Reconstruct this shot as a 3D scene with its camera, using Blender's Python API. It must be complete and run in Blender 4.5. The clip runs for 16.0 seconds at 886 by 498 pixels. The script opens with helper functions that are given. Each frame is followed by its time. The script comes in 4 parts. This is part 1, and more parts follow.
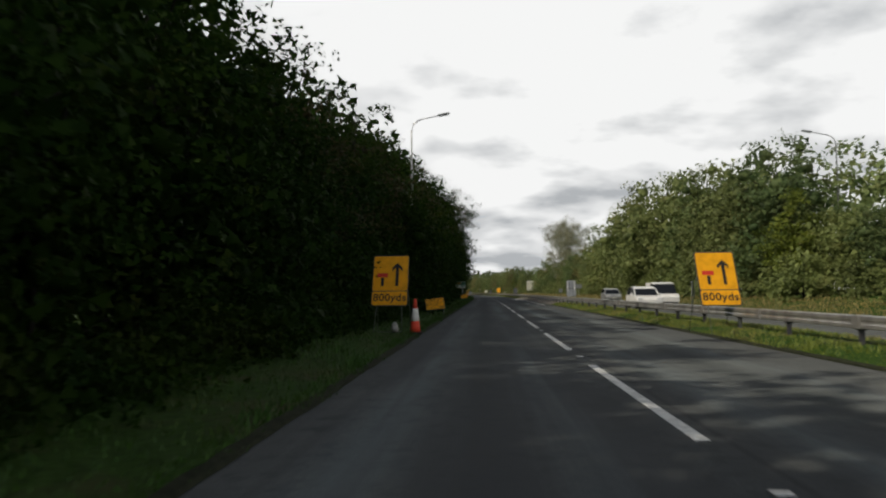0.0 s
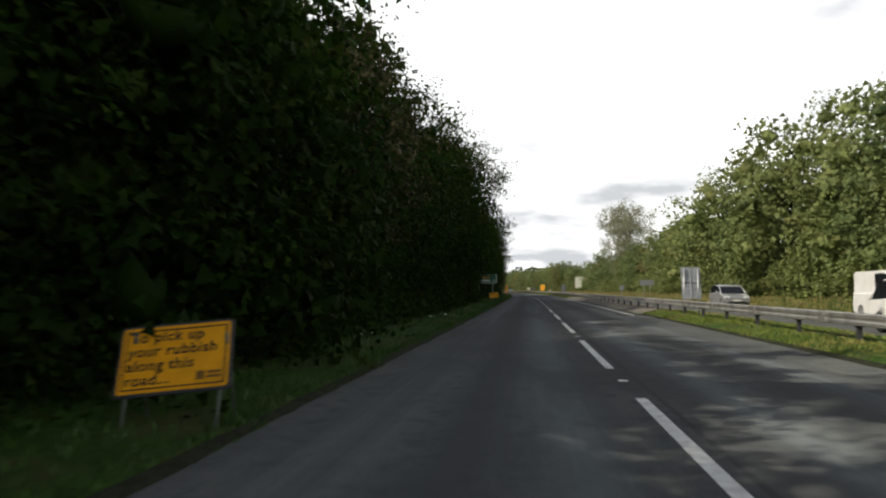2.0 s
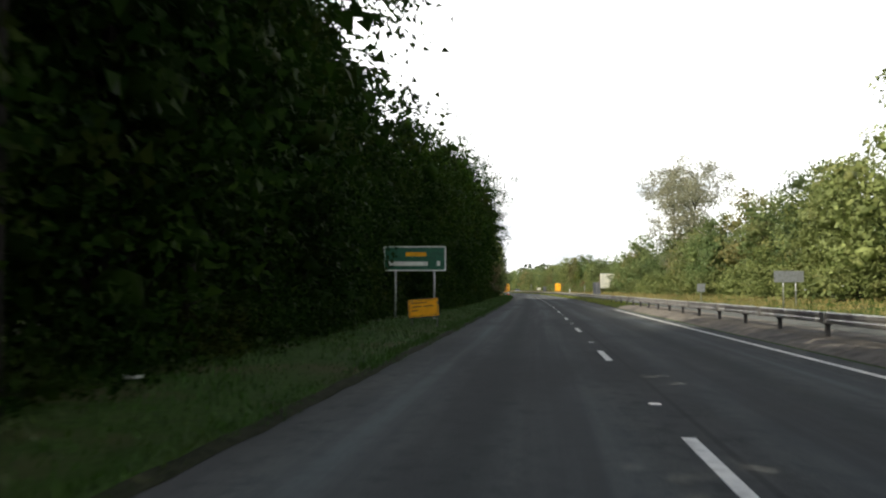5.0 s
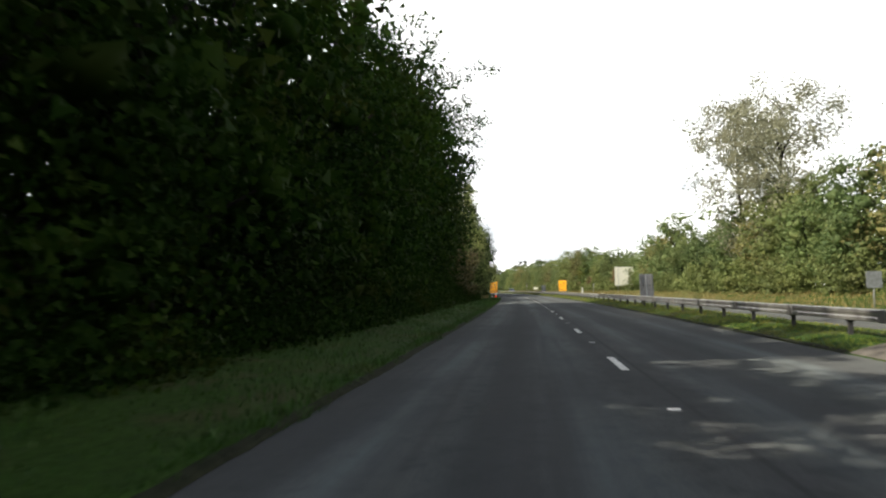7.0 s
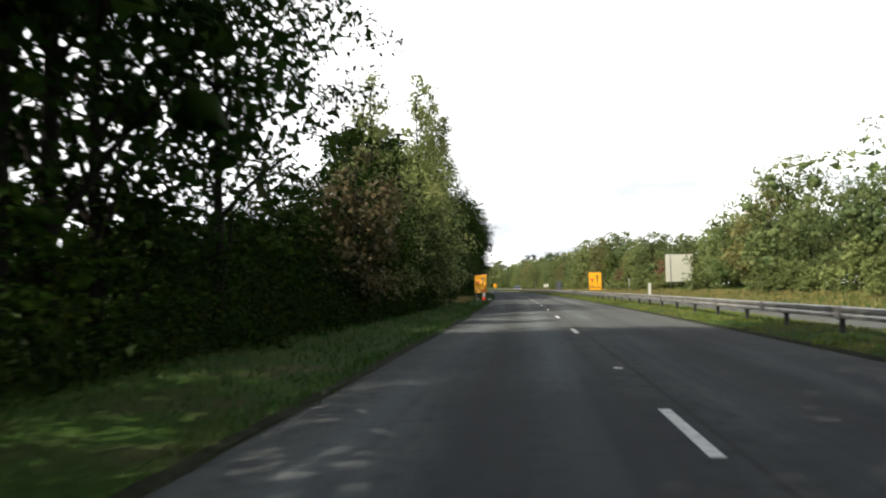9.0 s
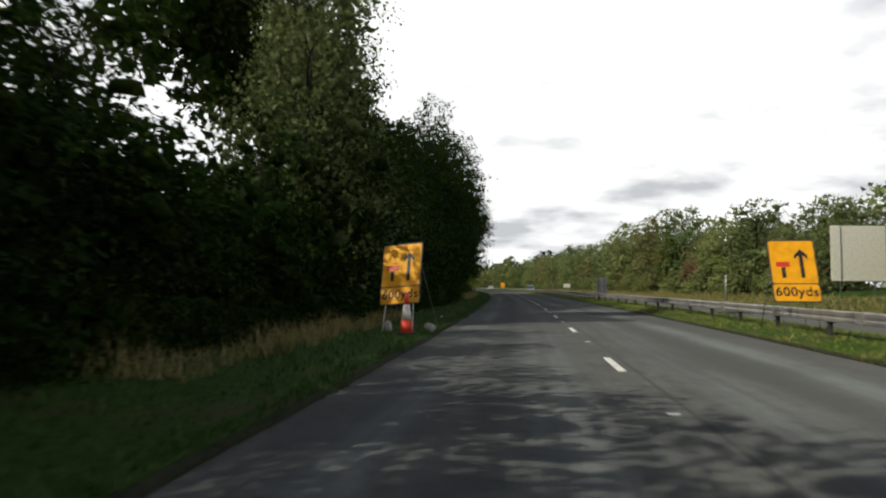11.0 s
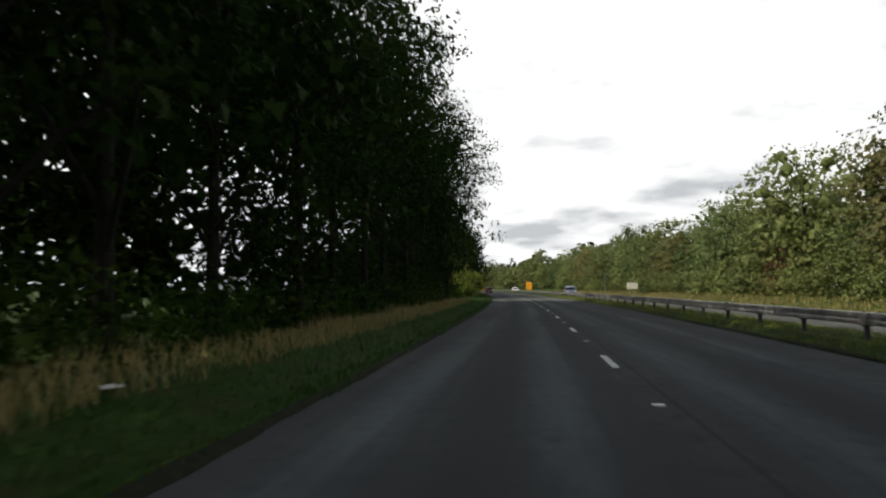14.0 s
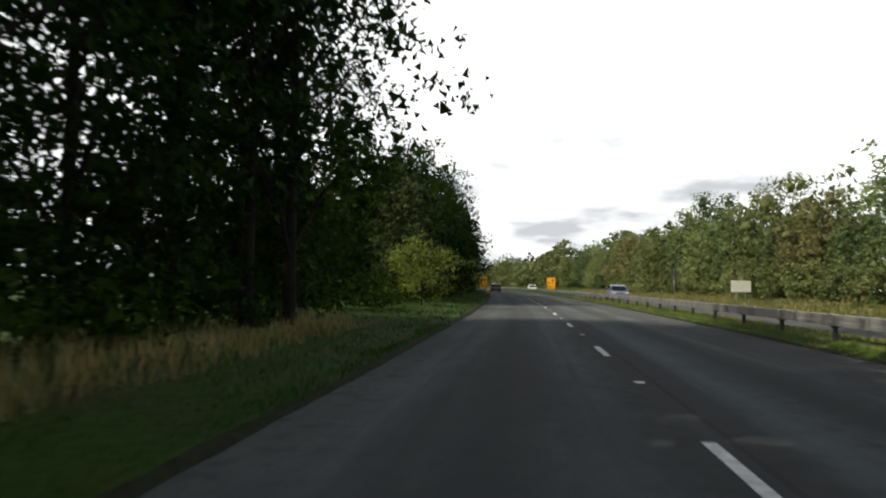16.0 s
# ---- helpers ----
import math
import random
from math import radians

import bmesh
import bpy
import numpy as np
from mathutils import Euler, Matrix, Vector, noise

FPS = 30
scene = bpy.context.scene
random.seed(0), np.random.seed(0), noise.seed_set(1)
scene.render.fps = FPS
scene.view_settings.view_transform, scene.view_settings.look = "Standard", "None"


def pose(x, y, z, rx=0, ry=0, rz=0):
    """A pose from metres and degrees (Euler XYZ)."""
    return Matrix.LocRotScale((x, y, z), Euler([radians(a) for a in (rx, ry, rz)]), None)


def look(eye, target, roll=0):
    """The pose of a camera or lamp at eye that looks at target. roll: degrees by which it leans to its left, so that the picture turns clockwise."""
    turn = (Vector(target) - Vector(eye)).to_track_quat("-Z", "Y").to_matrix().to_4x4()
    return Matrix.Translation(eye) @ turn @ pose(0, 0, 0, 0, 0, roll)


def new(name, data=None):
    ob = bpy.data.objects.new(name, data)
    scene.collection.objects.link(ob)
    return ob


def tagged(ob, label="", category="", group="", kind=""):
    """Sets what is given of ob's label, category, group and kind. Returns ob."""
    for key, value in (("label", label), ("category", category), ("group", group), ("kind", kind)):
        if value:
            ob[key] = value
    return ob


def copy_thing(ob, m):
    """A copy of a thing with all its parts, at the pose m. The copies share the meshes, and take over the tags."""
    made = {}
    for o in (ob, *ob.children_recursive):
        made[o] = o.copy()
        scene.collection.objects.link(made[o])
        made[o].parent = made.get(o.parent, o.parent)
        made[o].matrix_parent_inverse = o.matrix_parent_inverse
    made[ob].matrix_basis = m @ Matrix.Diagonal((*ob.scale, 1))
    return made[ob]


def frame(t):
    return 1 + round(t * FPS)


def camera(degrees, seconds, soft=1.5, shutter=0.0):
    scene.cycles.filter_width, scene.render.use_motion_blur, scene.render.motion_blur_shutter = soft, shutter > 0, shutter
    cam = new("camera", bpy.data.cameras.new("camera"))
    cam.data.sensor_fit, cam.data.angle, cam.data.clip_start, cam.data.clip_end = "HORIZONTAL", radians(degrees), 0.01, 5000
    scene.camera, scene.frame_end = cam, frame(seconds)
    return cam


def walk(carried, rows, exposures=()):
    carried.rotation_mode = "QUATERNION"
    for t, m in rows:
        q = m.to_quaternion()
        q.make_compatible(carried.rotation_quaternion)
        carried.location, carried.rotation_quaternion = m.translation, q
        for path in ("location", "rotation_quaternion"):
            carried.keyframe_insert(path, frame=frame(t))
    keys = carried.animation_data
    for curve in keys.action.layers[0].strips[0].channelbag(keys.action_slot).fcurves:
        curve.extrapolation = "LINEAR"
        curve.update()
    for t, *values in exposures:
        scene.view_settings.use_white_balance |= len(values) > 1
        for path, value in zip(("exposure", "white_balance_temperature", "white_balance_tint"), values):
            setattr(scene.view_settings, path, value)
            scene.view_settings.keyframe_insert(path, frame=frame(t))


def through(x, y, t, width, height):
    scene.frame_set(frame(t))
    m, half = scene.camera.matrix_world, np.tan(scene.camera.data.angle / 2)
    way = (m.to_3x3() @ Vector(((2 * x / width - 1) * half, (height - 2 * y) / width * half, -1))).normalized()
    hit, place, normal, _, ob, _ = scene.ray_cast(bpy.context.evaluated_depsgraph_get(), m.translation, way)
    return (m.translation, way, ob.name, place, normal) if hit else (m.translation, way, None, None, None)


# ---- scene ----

# ---- the road's line: S metres along it, lat metres to the right of the lane line ----
KNOT_S = (-20, 40, 100, 160, 220, 280, 340, 400, 460, 520, 580, 640, 700, 820)
KNOT_K = (-0.4, -0.4, 0.88, 3.6, 5.18, 6.32, 6.89, 6.67, 6.48, 6.31, 6.18, 6.07, 5.99, 5.92)
GRID = np.arange(-400.0, 1300.0, 1.0)
BEND = np.interp(GRID, KNOT_S, KNOT_K) * 1e-4
BEND[(GRID < -20) | (GRID > 760)] = 0.0
TURN = np.cumsum(BEND) - BEND / 2
TURN -= np.interp(20.0, GRID, TURN)
LINE_X, LINE_Y = np.cumsum(-np.sin(TURN)), np.cumsum(np.cos(TURN))
LINE_X -= np.interp(20.0, GRID, LINE_X)
LINE_Y -= np.interp(20.0, GRID, LINE_Y)


def heading(s):
    return float(np.interp(s, GRID, TURN))


def place(s, lat, z=0.0):
    a = heading(s)
    return Vector((float(np.interp(s, GRID, LINE_X)) + lat * math.cos(a), float(np.interp(s, GRID, LINE_Y)) + lat * math.sin(a), z))


def stand(s, lat, z=0.0, turn=0.0, size=1.0):
    """A pose beside the road: x to the right of travel, y along it, turned by degrees."""
    return Matrix.Translation(place(s, lat, z)) @ Matrix.Rotation(heading(s) + radians(turn), 4, "Z") @ Matrix.Diagonal((size, size, size, 1))


# ---- camera and its walk ----
cam = camera(63.25, 16.0, soft=2.15, shutter=0.15)
EYE = 1.23
DRIVE = [(0, 12.75, -1.78, 3.26, 3.45, -.45), (.5, 19.82, -1.54, 4.94, 3.28, -.25), (1, 27.44, -1.37, 6.17, 3.08, -.2), (1.5, 35.47, -1.28, 6.51, 3.16, -.28),
         (2, 43.48, -1.26, 6.79, 3.23, -.13), (2.5, 52.17, -1.2, 7.19, 3.21, .54), (3, 60.97, -1.18, 7.27, 3.3, .09), (3.5, 69.87, -1.17, 7.67, 3.33, .24),
         (4, 78.68, -1.19, 7.6, 3.27, .1), (5.2, 99.2, -1.28, 7.5, 3.2, .2), (6.3, 118.71, -1.38, 7.35, 3.13, .37), (6.5, 122.53, -1.39, 7.1, 3.23, -.14),
         (7, 132.3, -1.43, 6.83, 3.3, -.85), (7.5, 142.04, -1.36, 7.19, 3.37, -.54), (8, 152.53, -1.33, 6.95, 3.34, -.87), (8.5, 163.14, -1.32, 7.07, 3.09, -.28),
         (8.7, 167.4, -1.33, 6.77, 3.09, -.68), (9.8, 191.5, -1.4, 6.7, 3.1, -.4), (10.8, 213.66, -1.46, 6.58, 3.12, -.2), (11, 218.03, -1.43, 6.69, 2.99, .2),
         (11.5, 228.67, -1.41, 6.75, 2.98, .15), (12, 239.5, -1.39, 6.42, 3.08, -.28), (12.5, 249.6, -1.27, 6.89, 3.23, -.25), (13, 259.95, -1.2, 7.17, 3.07, .4),
         (13.5, 270.18, -1.27, 7.21, 3.17, .19), (14, 280.44, -1.33, 7.13, 3.14, -.14), (14.5, 291.11, -1.37, 6.97, 3.15, .53), (15, 301.96, -1.38, 7.01, 3.09, .38),
         (15.5, 312.66, -1.38, 7.17, 2.91, .73), (16, 323.66, -1.47, 7.0, 2.79, 1.18)]


def aim(s, lat, yaw, pitch, roll):
    eye, a, p = place(s, lat, EYE), heading(s) + radians(yaw), radians(pitch)
    return look(eye, eye + Vector((-math.sin(a) * math.cos(p), math.cos(a) * math.cos(p), math.sin(p))), roll)


walk(cam, [(t, aim(*row)) for t, *row in DRIVE], [(0, -0.8), (1.0, -0.62), (2.5, -0.02), (4, 0.32), (7, 0.42), (8.7, 0.35), (10.8, -0.3), (12, -0.7), (13, -0.6), (14.5, -0.35), (16, -0.25)])

# ---- sky and sun ----
SUN_HIGH, SUN_FROM = 40.0, 120.0      # degrees up, and degrees to the left of the way ahead
world = bpy.data.worlds.new("sky")
scene.world = world
world.use_nodes = True
wn, wl = world.node_tree.nodes, world.node_tree.links
wn.clear()
w_out, w_bg = wn.new("ShaderNodeOutputWorld"), wn.new("ShaderNodeBackground")
sky = wn.new("ShaderNodeTexSky")
sky.sky_type, sky.sun_disc = "NISHITA", False
sky.sun_elevation, sky.sun_rotation = radians(SUN_HIGH), radians(-SUN_FROM)
sky.air_density, sky.dust_density = 1.2, 2.5
coord = wn.new("ShaderNodeTexCoord")
split = wn.new("ShaderNodeSeparateXYZ")
wl.new(coord.outputs["Generated"], split.inputs[0])


def wmath(op, a, b=None):
    n = wn.new("ShaderNodeMath")
    n.operation = op
    for i, v in enumerate((a, b)):
        if v is None:
            continue
        if isinstance(v, (int, float)):
            n.inputs[i].default_value = v
        else:
            wl.new(v, n.inputs[i])
    return n.outputs[0]


up = wmath("ADD", wmath("MAXIMUM", split.outputs["Z"], 0.0), 0.2)
flat = wn.new("ShaderNodeCombineXYZ")
wl.new(wmath("DIVIDE", split.outputs["X"], up), flat.inputs[0])
wl.new(wmath("DIVIDE", split.outputs["Y"], up), flat.inputs[1])
cloud = wn.new("ShaderNodeTexNoise")
cloud.inputs["Scale"].default_value, cloud.inputs["Detail"].default_value, cloud.inputs["Roughness"].default_value = 1.1, 8.0, 0.5
wl.new(flat.outputs[0], cloud.inputs["Vector"])
cover = wn.new("ShaderNodeValToRGB")
cover.color_ramp.elements[0].position, cover.color_ramp.elements[0].color = 0.45, (0, 0, 0, 1)
cover.color_ramp.elements[1].position, cover.color_ramp.elements[1].color = 0.60, (1, 1, 1, 1)
bank = wmath("MULTIPLY", wmath("SUBTRACT", 0.56, wmath("MAXIMUM", split.outputs["Z"], 0.0)), 0.85)
wl.new(wmath("ADD", cloud.outputs["Fac"], bank), cover.inputs[0])
puff = wn.new("ShaderNodeTexNoise")
puff.inputs["Scale"].default_value, puff.inputs["Detail"].default_value = 1.9, 6.0
wl.new(flat.outputs[0], puff.inputs["Vector"])
tone = wn.new("ShaderNodeValToRGB")
tone.color_ramp.elements[0].position, tone.color_ramp.elements[0].color = 0.50, (0.98, 0.985, 0.98, 1)
tone.color_ramp.elements[1].position, tone.color_ramp.elements[1].color = 0.68, (0.47, 0.49, 0.51, 1)
wl.new(wmath("ADD", puff.outputs["Fac"], wmath("MULTIPLY", wmath("SUBTRACT", 0.2, wmath("MAXIMUM", split.outputs["Z"], 0.0)), 0.45)), tone.inputs[0])
blend = wn.new("ShaderNodeMix")
blend.data_type = "RGBA"
wl.new(cover.outputs["Color"], blend.inputs["Factor"])
wl.new(sky.outputs["Color"], blend.inputs["A"])
bright = wn.new("ShaderNodeVectorMath")
bright.operation = "SCALE"
bright.inputs["Scale"].default_value = 25.0
wl.new(tone.outputs["Color"], bright.inputs[0])
wl.new(bright.outputs[0], blend.inputs["B"])
wl.new(blend.outputs["Result"], w_bg.inputs["Color"])
w_bg.inputs["Strength"].default_value = 0.065
wl.new(w_bg.outputs[0], w_out.inputs[0])

sun = new("sun", bpy.data.lights.new("sun", "SUN"))
sun.data.energy, sun.data.angle, sun.data.color = 5.0, radians(0.6), (1.0, 0.91, 0.74)
to_sun = Vector((-math.sin(radians(SUN_FROM)) * math.cos(radians(SUN_HIGH)), math.cos(radians(SUN_FROM)) * math.cos(radians(SUN_HIGH)), math.sin(radians(SUN_HIGH))))
sun.matrix_world = look(to_sun * 100, (0, 0, 0))


# ---- materials ----
class Nodes:
    """Short calls for one node material."""

    def __init__(self, name, rough=0.6, metal=0.0, spec=0.3):
        self.mat = bpy.data.materials.new(name)
        self.mat.use_nodes = True
        self.n, self.l = self.mat.node_tree.nodes, self.mat.node_tree.links
        self.bsdf = self.n["Principled BSDF"]
        self.bsdf.inputs["Roughness"].default_value, self.bsdf.inputs["Metallic"].default_value = rough, metal
        self.bsdf.inputs["Specular IOR Level"].default_value = spec
        self.co = self.n.new("ShaderNodeTexCoord").outputs["Object"]

    def noise(self, scale, detail=4.0, rough=0.55, stretch=None):
        t = self.n.new("ShaderNodeTexNoise")
        t.inputs["Scale"].default_value, t.inputs["Detail"].default_value, t.inputs["Roughness"].default_value = scale, detail, rough
        src = self.co
        if stretch:
            m = self.n.new("ShaderNodeMapping")
            m.inputs["Scale"].default_value = stretch
            self.l.new(src, m.inputs["Vector"])
            src = m.outputs[0]
        self.l.new(src, t.inputs["Vector"])
        return t.outputs["Fac"]

    def ramp(self, fac, *stops):
        r = self.n.new("ShaderNodeValToRGB")
        e = r.color_ramp.elements
        while len(e) < len(stops):
            e.new(0.5)
        for el, (p, c) in zip(e, stops):
            el.position, el.color = p, (*c, 1) if len(c) == 3 else c
        self.l.new(fac, r.inputs[0])
        return r.outputs["Color"]

    def mix(self, fac, a, b, mode="MIX"):
        m = self.n.new("ShaderNodeMix")
        m.data_type, m.blend_type = "RGBA", mode
        for key, v in (("Factor", fac), ("A", a), ("B", b)):
            if isinstance(v, (int, float)):
                m.inputs[key].default_value = v
            elif isinstance(v, tuple):
                m.inputs[key].default_value = (*v, 1)
            else:
                self.l.new(v, m.inputs[key])
        return m.outputs["Result"]

    def color(self, v):
        if isinstance(v, tuple):
            self.bsdf.inputs["Base Color"].default_value = (*v, 1)
        else:
            self.l.new(v, self.bsdf.inputs["Base Color"])
        return self

    def rough(self, v):
        self.l.new(v, self.bsdf.inputs["Roughness"])
        return self

    def bump(self, h, strength=0.3, dist=0.01):
        b = self.n.new("ShaderNodeBump")
        b.inputs["Strength"].default_value, b.inputs["Distance"].default_value = strength, dist
        self.l.new(h, b.inputs["Height"])
        self.l.new(b.outputs[0], self.bsdf.inputs["Normal"])
        return self

    def random(self, island=False):
        return self.n.new("ShaderNodeNewGeometry").outputs["Random Per Island"] if island else self.n.new("ShaderNodeObjectInfo").outputs["Random"]


def paint(name, base, rough=0.5, metal=0.0, wear=0.25, scale=6.0, spec=0.4):
    """Plain painted or bare stuff with a little grime and fine grain."""
    k = Nodes(name, rough, metal, spec)
    dirt = tuple(c * (1 - wear) * 0.9 for c in base)
    k.color(k.mix(k.ramp(k.noise(scale, 6.0), (0.42, (0, 0, 0)), (0.7, (1, 1, 1))), base, dirt))
    k.bump(k.noise(scale * 25, 2.0), 0.08, 0.002)
    return k.mat


def leaf_material(name, dark, light, odd, through=0.15, gloss=0.25, rich=0.84):
    """Foliage: each leaf differs a little, each tree more."""
    k = Nodes(name, 0.62, 0.0, gloss)
    c = k.mix(k.random(True), dark, light)
    c = k.mix(k.ramp(k.noise(0.35, 2.0), (0.5, (0, 0, 0)), (0.72, (1, 1, 1))), c, odd)
    hue = k.n.new("ShaderNodeHueSaturation")
    hue.inputs["Saturation"].default_value = rich
    k.l.new(c, hue.inputs["Color"])
    span = k.n.new("ShaderNodeMapRange")
    span.inputs["To Min"].default_value, span.inputs["To Max"].default_value = 0.75, 1.25
    k.l.new(k.random(), span.inputs["Value"])
    k.l.new(span.outputs[0], hue.inputs["Value"])
    k.color(hue.outputs[0])
    t = k.n.new("ShaderNodeBsdfTranslucent")
    k.l.new(hue.outputs[0], t.inputs["Color"])
    m = k.n.new("ShaderNodeMixShader")
    m.inputs[0].default_value = through
    k.l.new(k.bsdf.outputs[0], m.inputs[1])
    k.l.new(t.outputs[0], m.inputs[2])
    k.l.new(m.outputs[0], k.n["Material Output"].inputs["Surface"])
    return k.mat


def asphalt_material():
    k = Nodes("asphalt", 0.92, 0.0, 0.03)
    k.bsdf.inputs["Diffuse Roughness"].default_value = 1.0
    grain = k.noise(60.0, 3.0, 0.7)
    c = k.ramp(grain, (0.28, (0.038, 0.044, 0.046)), (0.72, (0.139, 0.147, 0.145)))
    c = k.mix(k.ramp(k.noise(0.5, 6.0, 0.65), (0.4, (0, 0, 0)), (0.72, (0.7, 0.7, 0.7))), c, (0.121, 0.128, 0.124))
    c = k.mix(k.ramp(k.noise(3.5, 5.0, 0.7), (0.5, (0, 0, 0)), (0.66, (0.7, 0.7, 0.7))), c, (0.047, 0.052, 0.055))
    c = k.mix(k.ramp(k.noise(14.0, 3.0, 0.6), (0.66, (0, 0, 0)), (0.74, (0.5, 0.5, 0.5))), c, (0.188, 0.215, 0.213))
    k.co = k.n.new("ShaderNodeTexCoord").outputs["UV"]
    cut = k.n.new("ShaderNodeSeparateXYZ")
    k.l.new(k.co, cut.inputs[0])

    def lane(x0, x1, *stops):
        span = k.n.new("ShaderNodeMapRange")
        span.inputs["From Min"].default_value, span.inputs["From Max"].default_value = x0, x1
        k.l.new(cut.outputs["X"], span.inputs["Value"])
        return k.ramp(span.outputs[0], *((p, (v, v, v)) for p, v in stops))
    # polished wheel tracks, an oily strip between them, and the joint between the lanes
    for x0, x1 in ((-3.6, 0.0), (0.0, 3.6)):
        c = k.mix(lane(x0, x1, (0.1, 0), (0.25, 0.45), (0.36, 0.1), (0.62, 0.1), (0.74, 0.45), (0.9, 0)), c, (0.173, 0.203, 0.213))
        c = k.mix(lane(x0, x1, (0.38, 0), (0.48, 0.6), (0.53, 0.6), (0.62, 0)), c, (0.054, 0.060, 0.061))
    streak = k.noise(1.15, 4.0, 0.6, (1.0, 0.02, 1.0))
    c = k.mix(k.ramp(streak, (0.44, (0, 0, 0)), (0.6, (0.75, 0.75, 0.75))), c, (0.072, 0.075, 0.077))
    c = k.mix(lane(-0.15, 0.45, (0.42, 0), (0.47, 0.55), (0.52, 0.55), (0.57, 0)), c, (0.047, 0.047, 0.051))
    patchy = k.noise(0.35, 5.0, 0.65, (1.0, 0.25, 1.0))
    c = k.mix(k.ramp(patchy, (0.48, (0, 0, 0)), (0.6, (0.6, 0.6, 0.6))), c, (0.067, 0.071, 0.073))
    k.color(c)
    k.bump(grain, 0.45, 0.008)
    return k.mat


def ground_material():
    k = Nodes("soil_and_grass", 0.9, 0.0, 0.1)
    c = k.ramp(k.noise(9.0, 6.0), (0.3, (0.018, 0.042, 0.006)), (0.7, (0.044, 0.09, 0.014)))
    c = k.mix(k.ramp(k.noise(0.6, 5.0), (0.5, (0, 0, 0)), (0.68, (1, 1, 1))), c, (0.065, 0.062, 0.027))
    k.color(c)
    k.bump(k.noise(40.0, 4.0), 0.6, 0.03)
    return k.mat


def blade_material(name, dark, light, dry):
    k = Nodes(name, 0.6, 0.0, 0.25)
    c = k.mix(k.random(True), dark, light)
    k.color(k.mix(k.ramp(k.noise(0.5, 4.0), (0.5, (0, 0, 0)), (0.66, (1, 1, 1))), c, dry))
    return k.mat


ASPHALT, SOIL = asphalt_material(), ground_material()
MARK = paint("road_paint", (0.72, 0.72, 0.69), 0.6, wear=0.35, scale=9.0)
# one grass twice: near verge darkened as shaded, reservation drier and lightened as sunlit
GRASS_SHADE = blade_material("grass_blade", (0.017, 0.055, 0.006), (0.042, 0.108, 0.011), (0.056, 0.082, 0.017))
GRASS_SUN = blade_material("sunlit_grass_blade", (0.11, 0.15, 0.022), (0.18, 0.215, 0.04), (0.23, 0.205, 0.06))
STRAW = blade_material("dry_grass_blade", (0.17, 0.14, 0.05), (0.32, 0.25, 0.095), (0.2, 0.175, 0.07))
BARK = paint("bark", (0.018, 0.016, 0.014), 0.9, wear=0.5, scale=5.0, spec=0.1)
# near belt stands in shade; that darkness is put into these two leaf colours
LEAF_SHADED = leaf_material("leaf_shaded_green", (0.008, 0.019, 0.004), (0.02, 0.04, 0.008), (0.026, 0.034, 0.008), 0.3, 0.04, 1.08)
LEAF_MID_SHADED = leaf_material("leaf_shaded_mid_green", (0.011, 0.026, 0.005), (0.028, 0.052, 0.01), (0.036, 0.044, 0.01), 0.3, 0.04, 1.08)
LEAF_VERGE = leaf_material("leaf_verge_olive", (0.03, 0.05, 0.01), (0.08, 0.11, 0.022), (0.08, 0.08, 0.02), 0.25, 0.1)
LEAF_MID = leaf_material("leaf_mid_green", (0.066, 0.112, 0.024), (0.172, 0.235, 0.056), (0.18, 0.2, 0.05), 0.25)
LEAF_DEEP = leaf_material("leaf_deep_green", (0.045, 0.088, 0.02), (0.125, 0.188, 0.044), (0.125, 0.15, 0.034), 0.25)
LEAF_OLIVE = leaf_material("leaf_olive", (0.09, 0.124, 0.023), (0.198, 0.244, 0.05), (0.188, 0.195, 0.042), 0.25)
LEAF_BRONZE = leaf_material("leaf_bronze", (0.028, 0.026, 0.009), (0.07, 0.056, 0.018), (0.032, 0.044, 0.011), 0.25, 0.1)
LEAF_TAN = leaf_material("leaf_tan", (0.11, 0.11, 0.024), (0.22, 0.2, 0.05), (0.11, 0.14, 0.03), 0.2)
LEAF_PALE = leaf_material("leaf_pale", (0.2, 0.21, 0.12), (0.36, 0.36, 0.22), (0.3, 0.29, 0.17), 0.35)
LEAF_RUST = leaf_material("leaf_rust", (0.055, 0.046, 0.014), (0.115, 0.084, 0.024), (0.07, 0.08, 0.02))
LEAF_RED = leaf_material("leaf_red", (0.14, 0.06, 0.03), (0.26, 0.12, 0.05), (0.11, 0.11, 0.03), 0.15)
LEAF_YELLOW = leaf_material("leaf_yellow_green", (0.075, 0.105, 0.018), (0.19, 0.22, 0.042), (0.08, 0.11, 0.025), 0.35, 0.25, 1.05)
STEEL = paint("galvanised_steel", (0.42, 0.43, 0.44), 0.45, 0.6, 0.35, 5.0)
RAIL = paint("weathered_rail", (0.36, 0.35, 0.335), 0.36, 0.55, 0.5, 1.6)
LEG = paint("sign_frame_green_grey", (0.12, 0.14, 0.12), 0.6, 0.3)
DARK_STEEL = paint("dark_steel", (0.06, 0.06, 0.065), 0.6, 0.3)
YELLOW = paint("sign_yellow", (0.8, 0.37, 0.009), 0.5, wear=0.15, scale=4.0, spec=0.2)
SIGN_RED = paint("sign_red", (0.6, 0.035, 0.02), 0.45)
FADED = paint("faded_lettering", (0.2, 0.1, 0.015), 0.5)
BLACK = paint("sign_black", (0.012, 0.012, 0.013), 0.5)
WHITE = paint("white_paint", (0.78, 0.78, 0.74), 0.5, wear=0.2)
SIGN_GREEN = paint("sign_green", (0.012, 0.11, 0.06), 0.45)
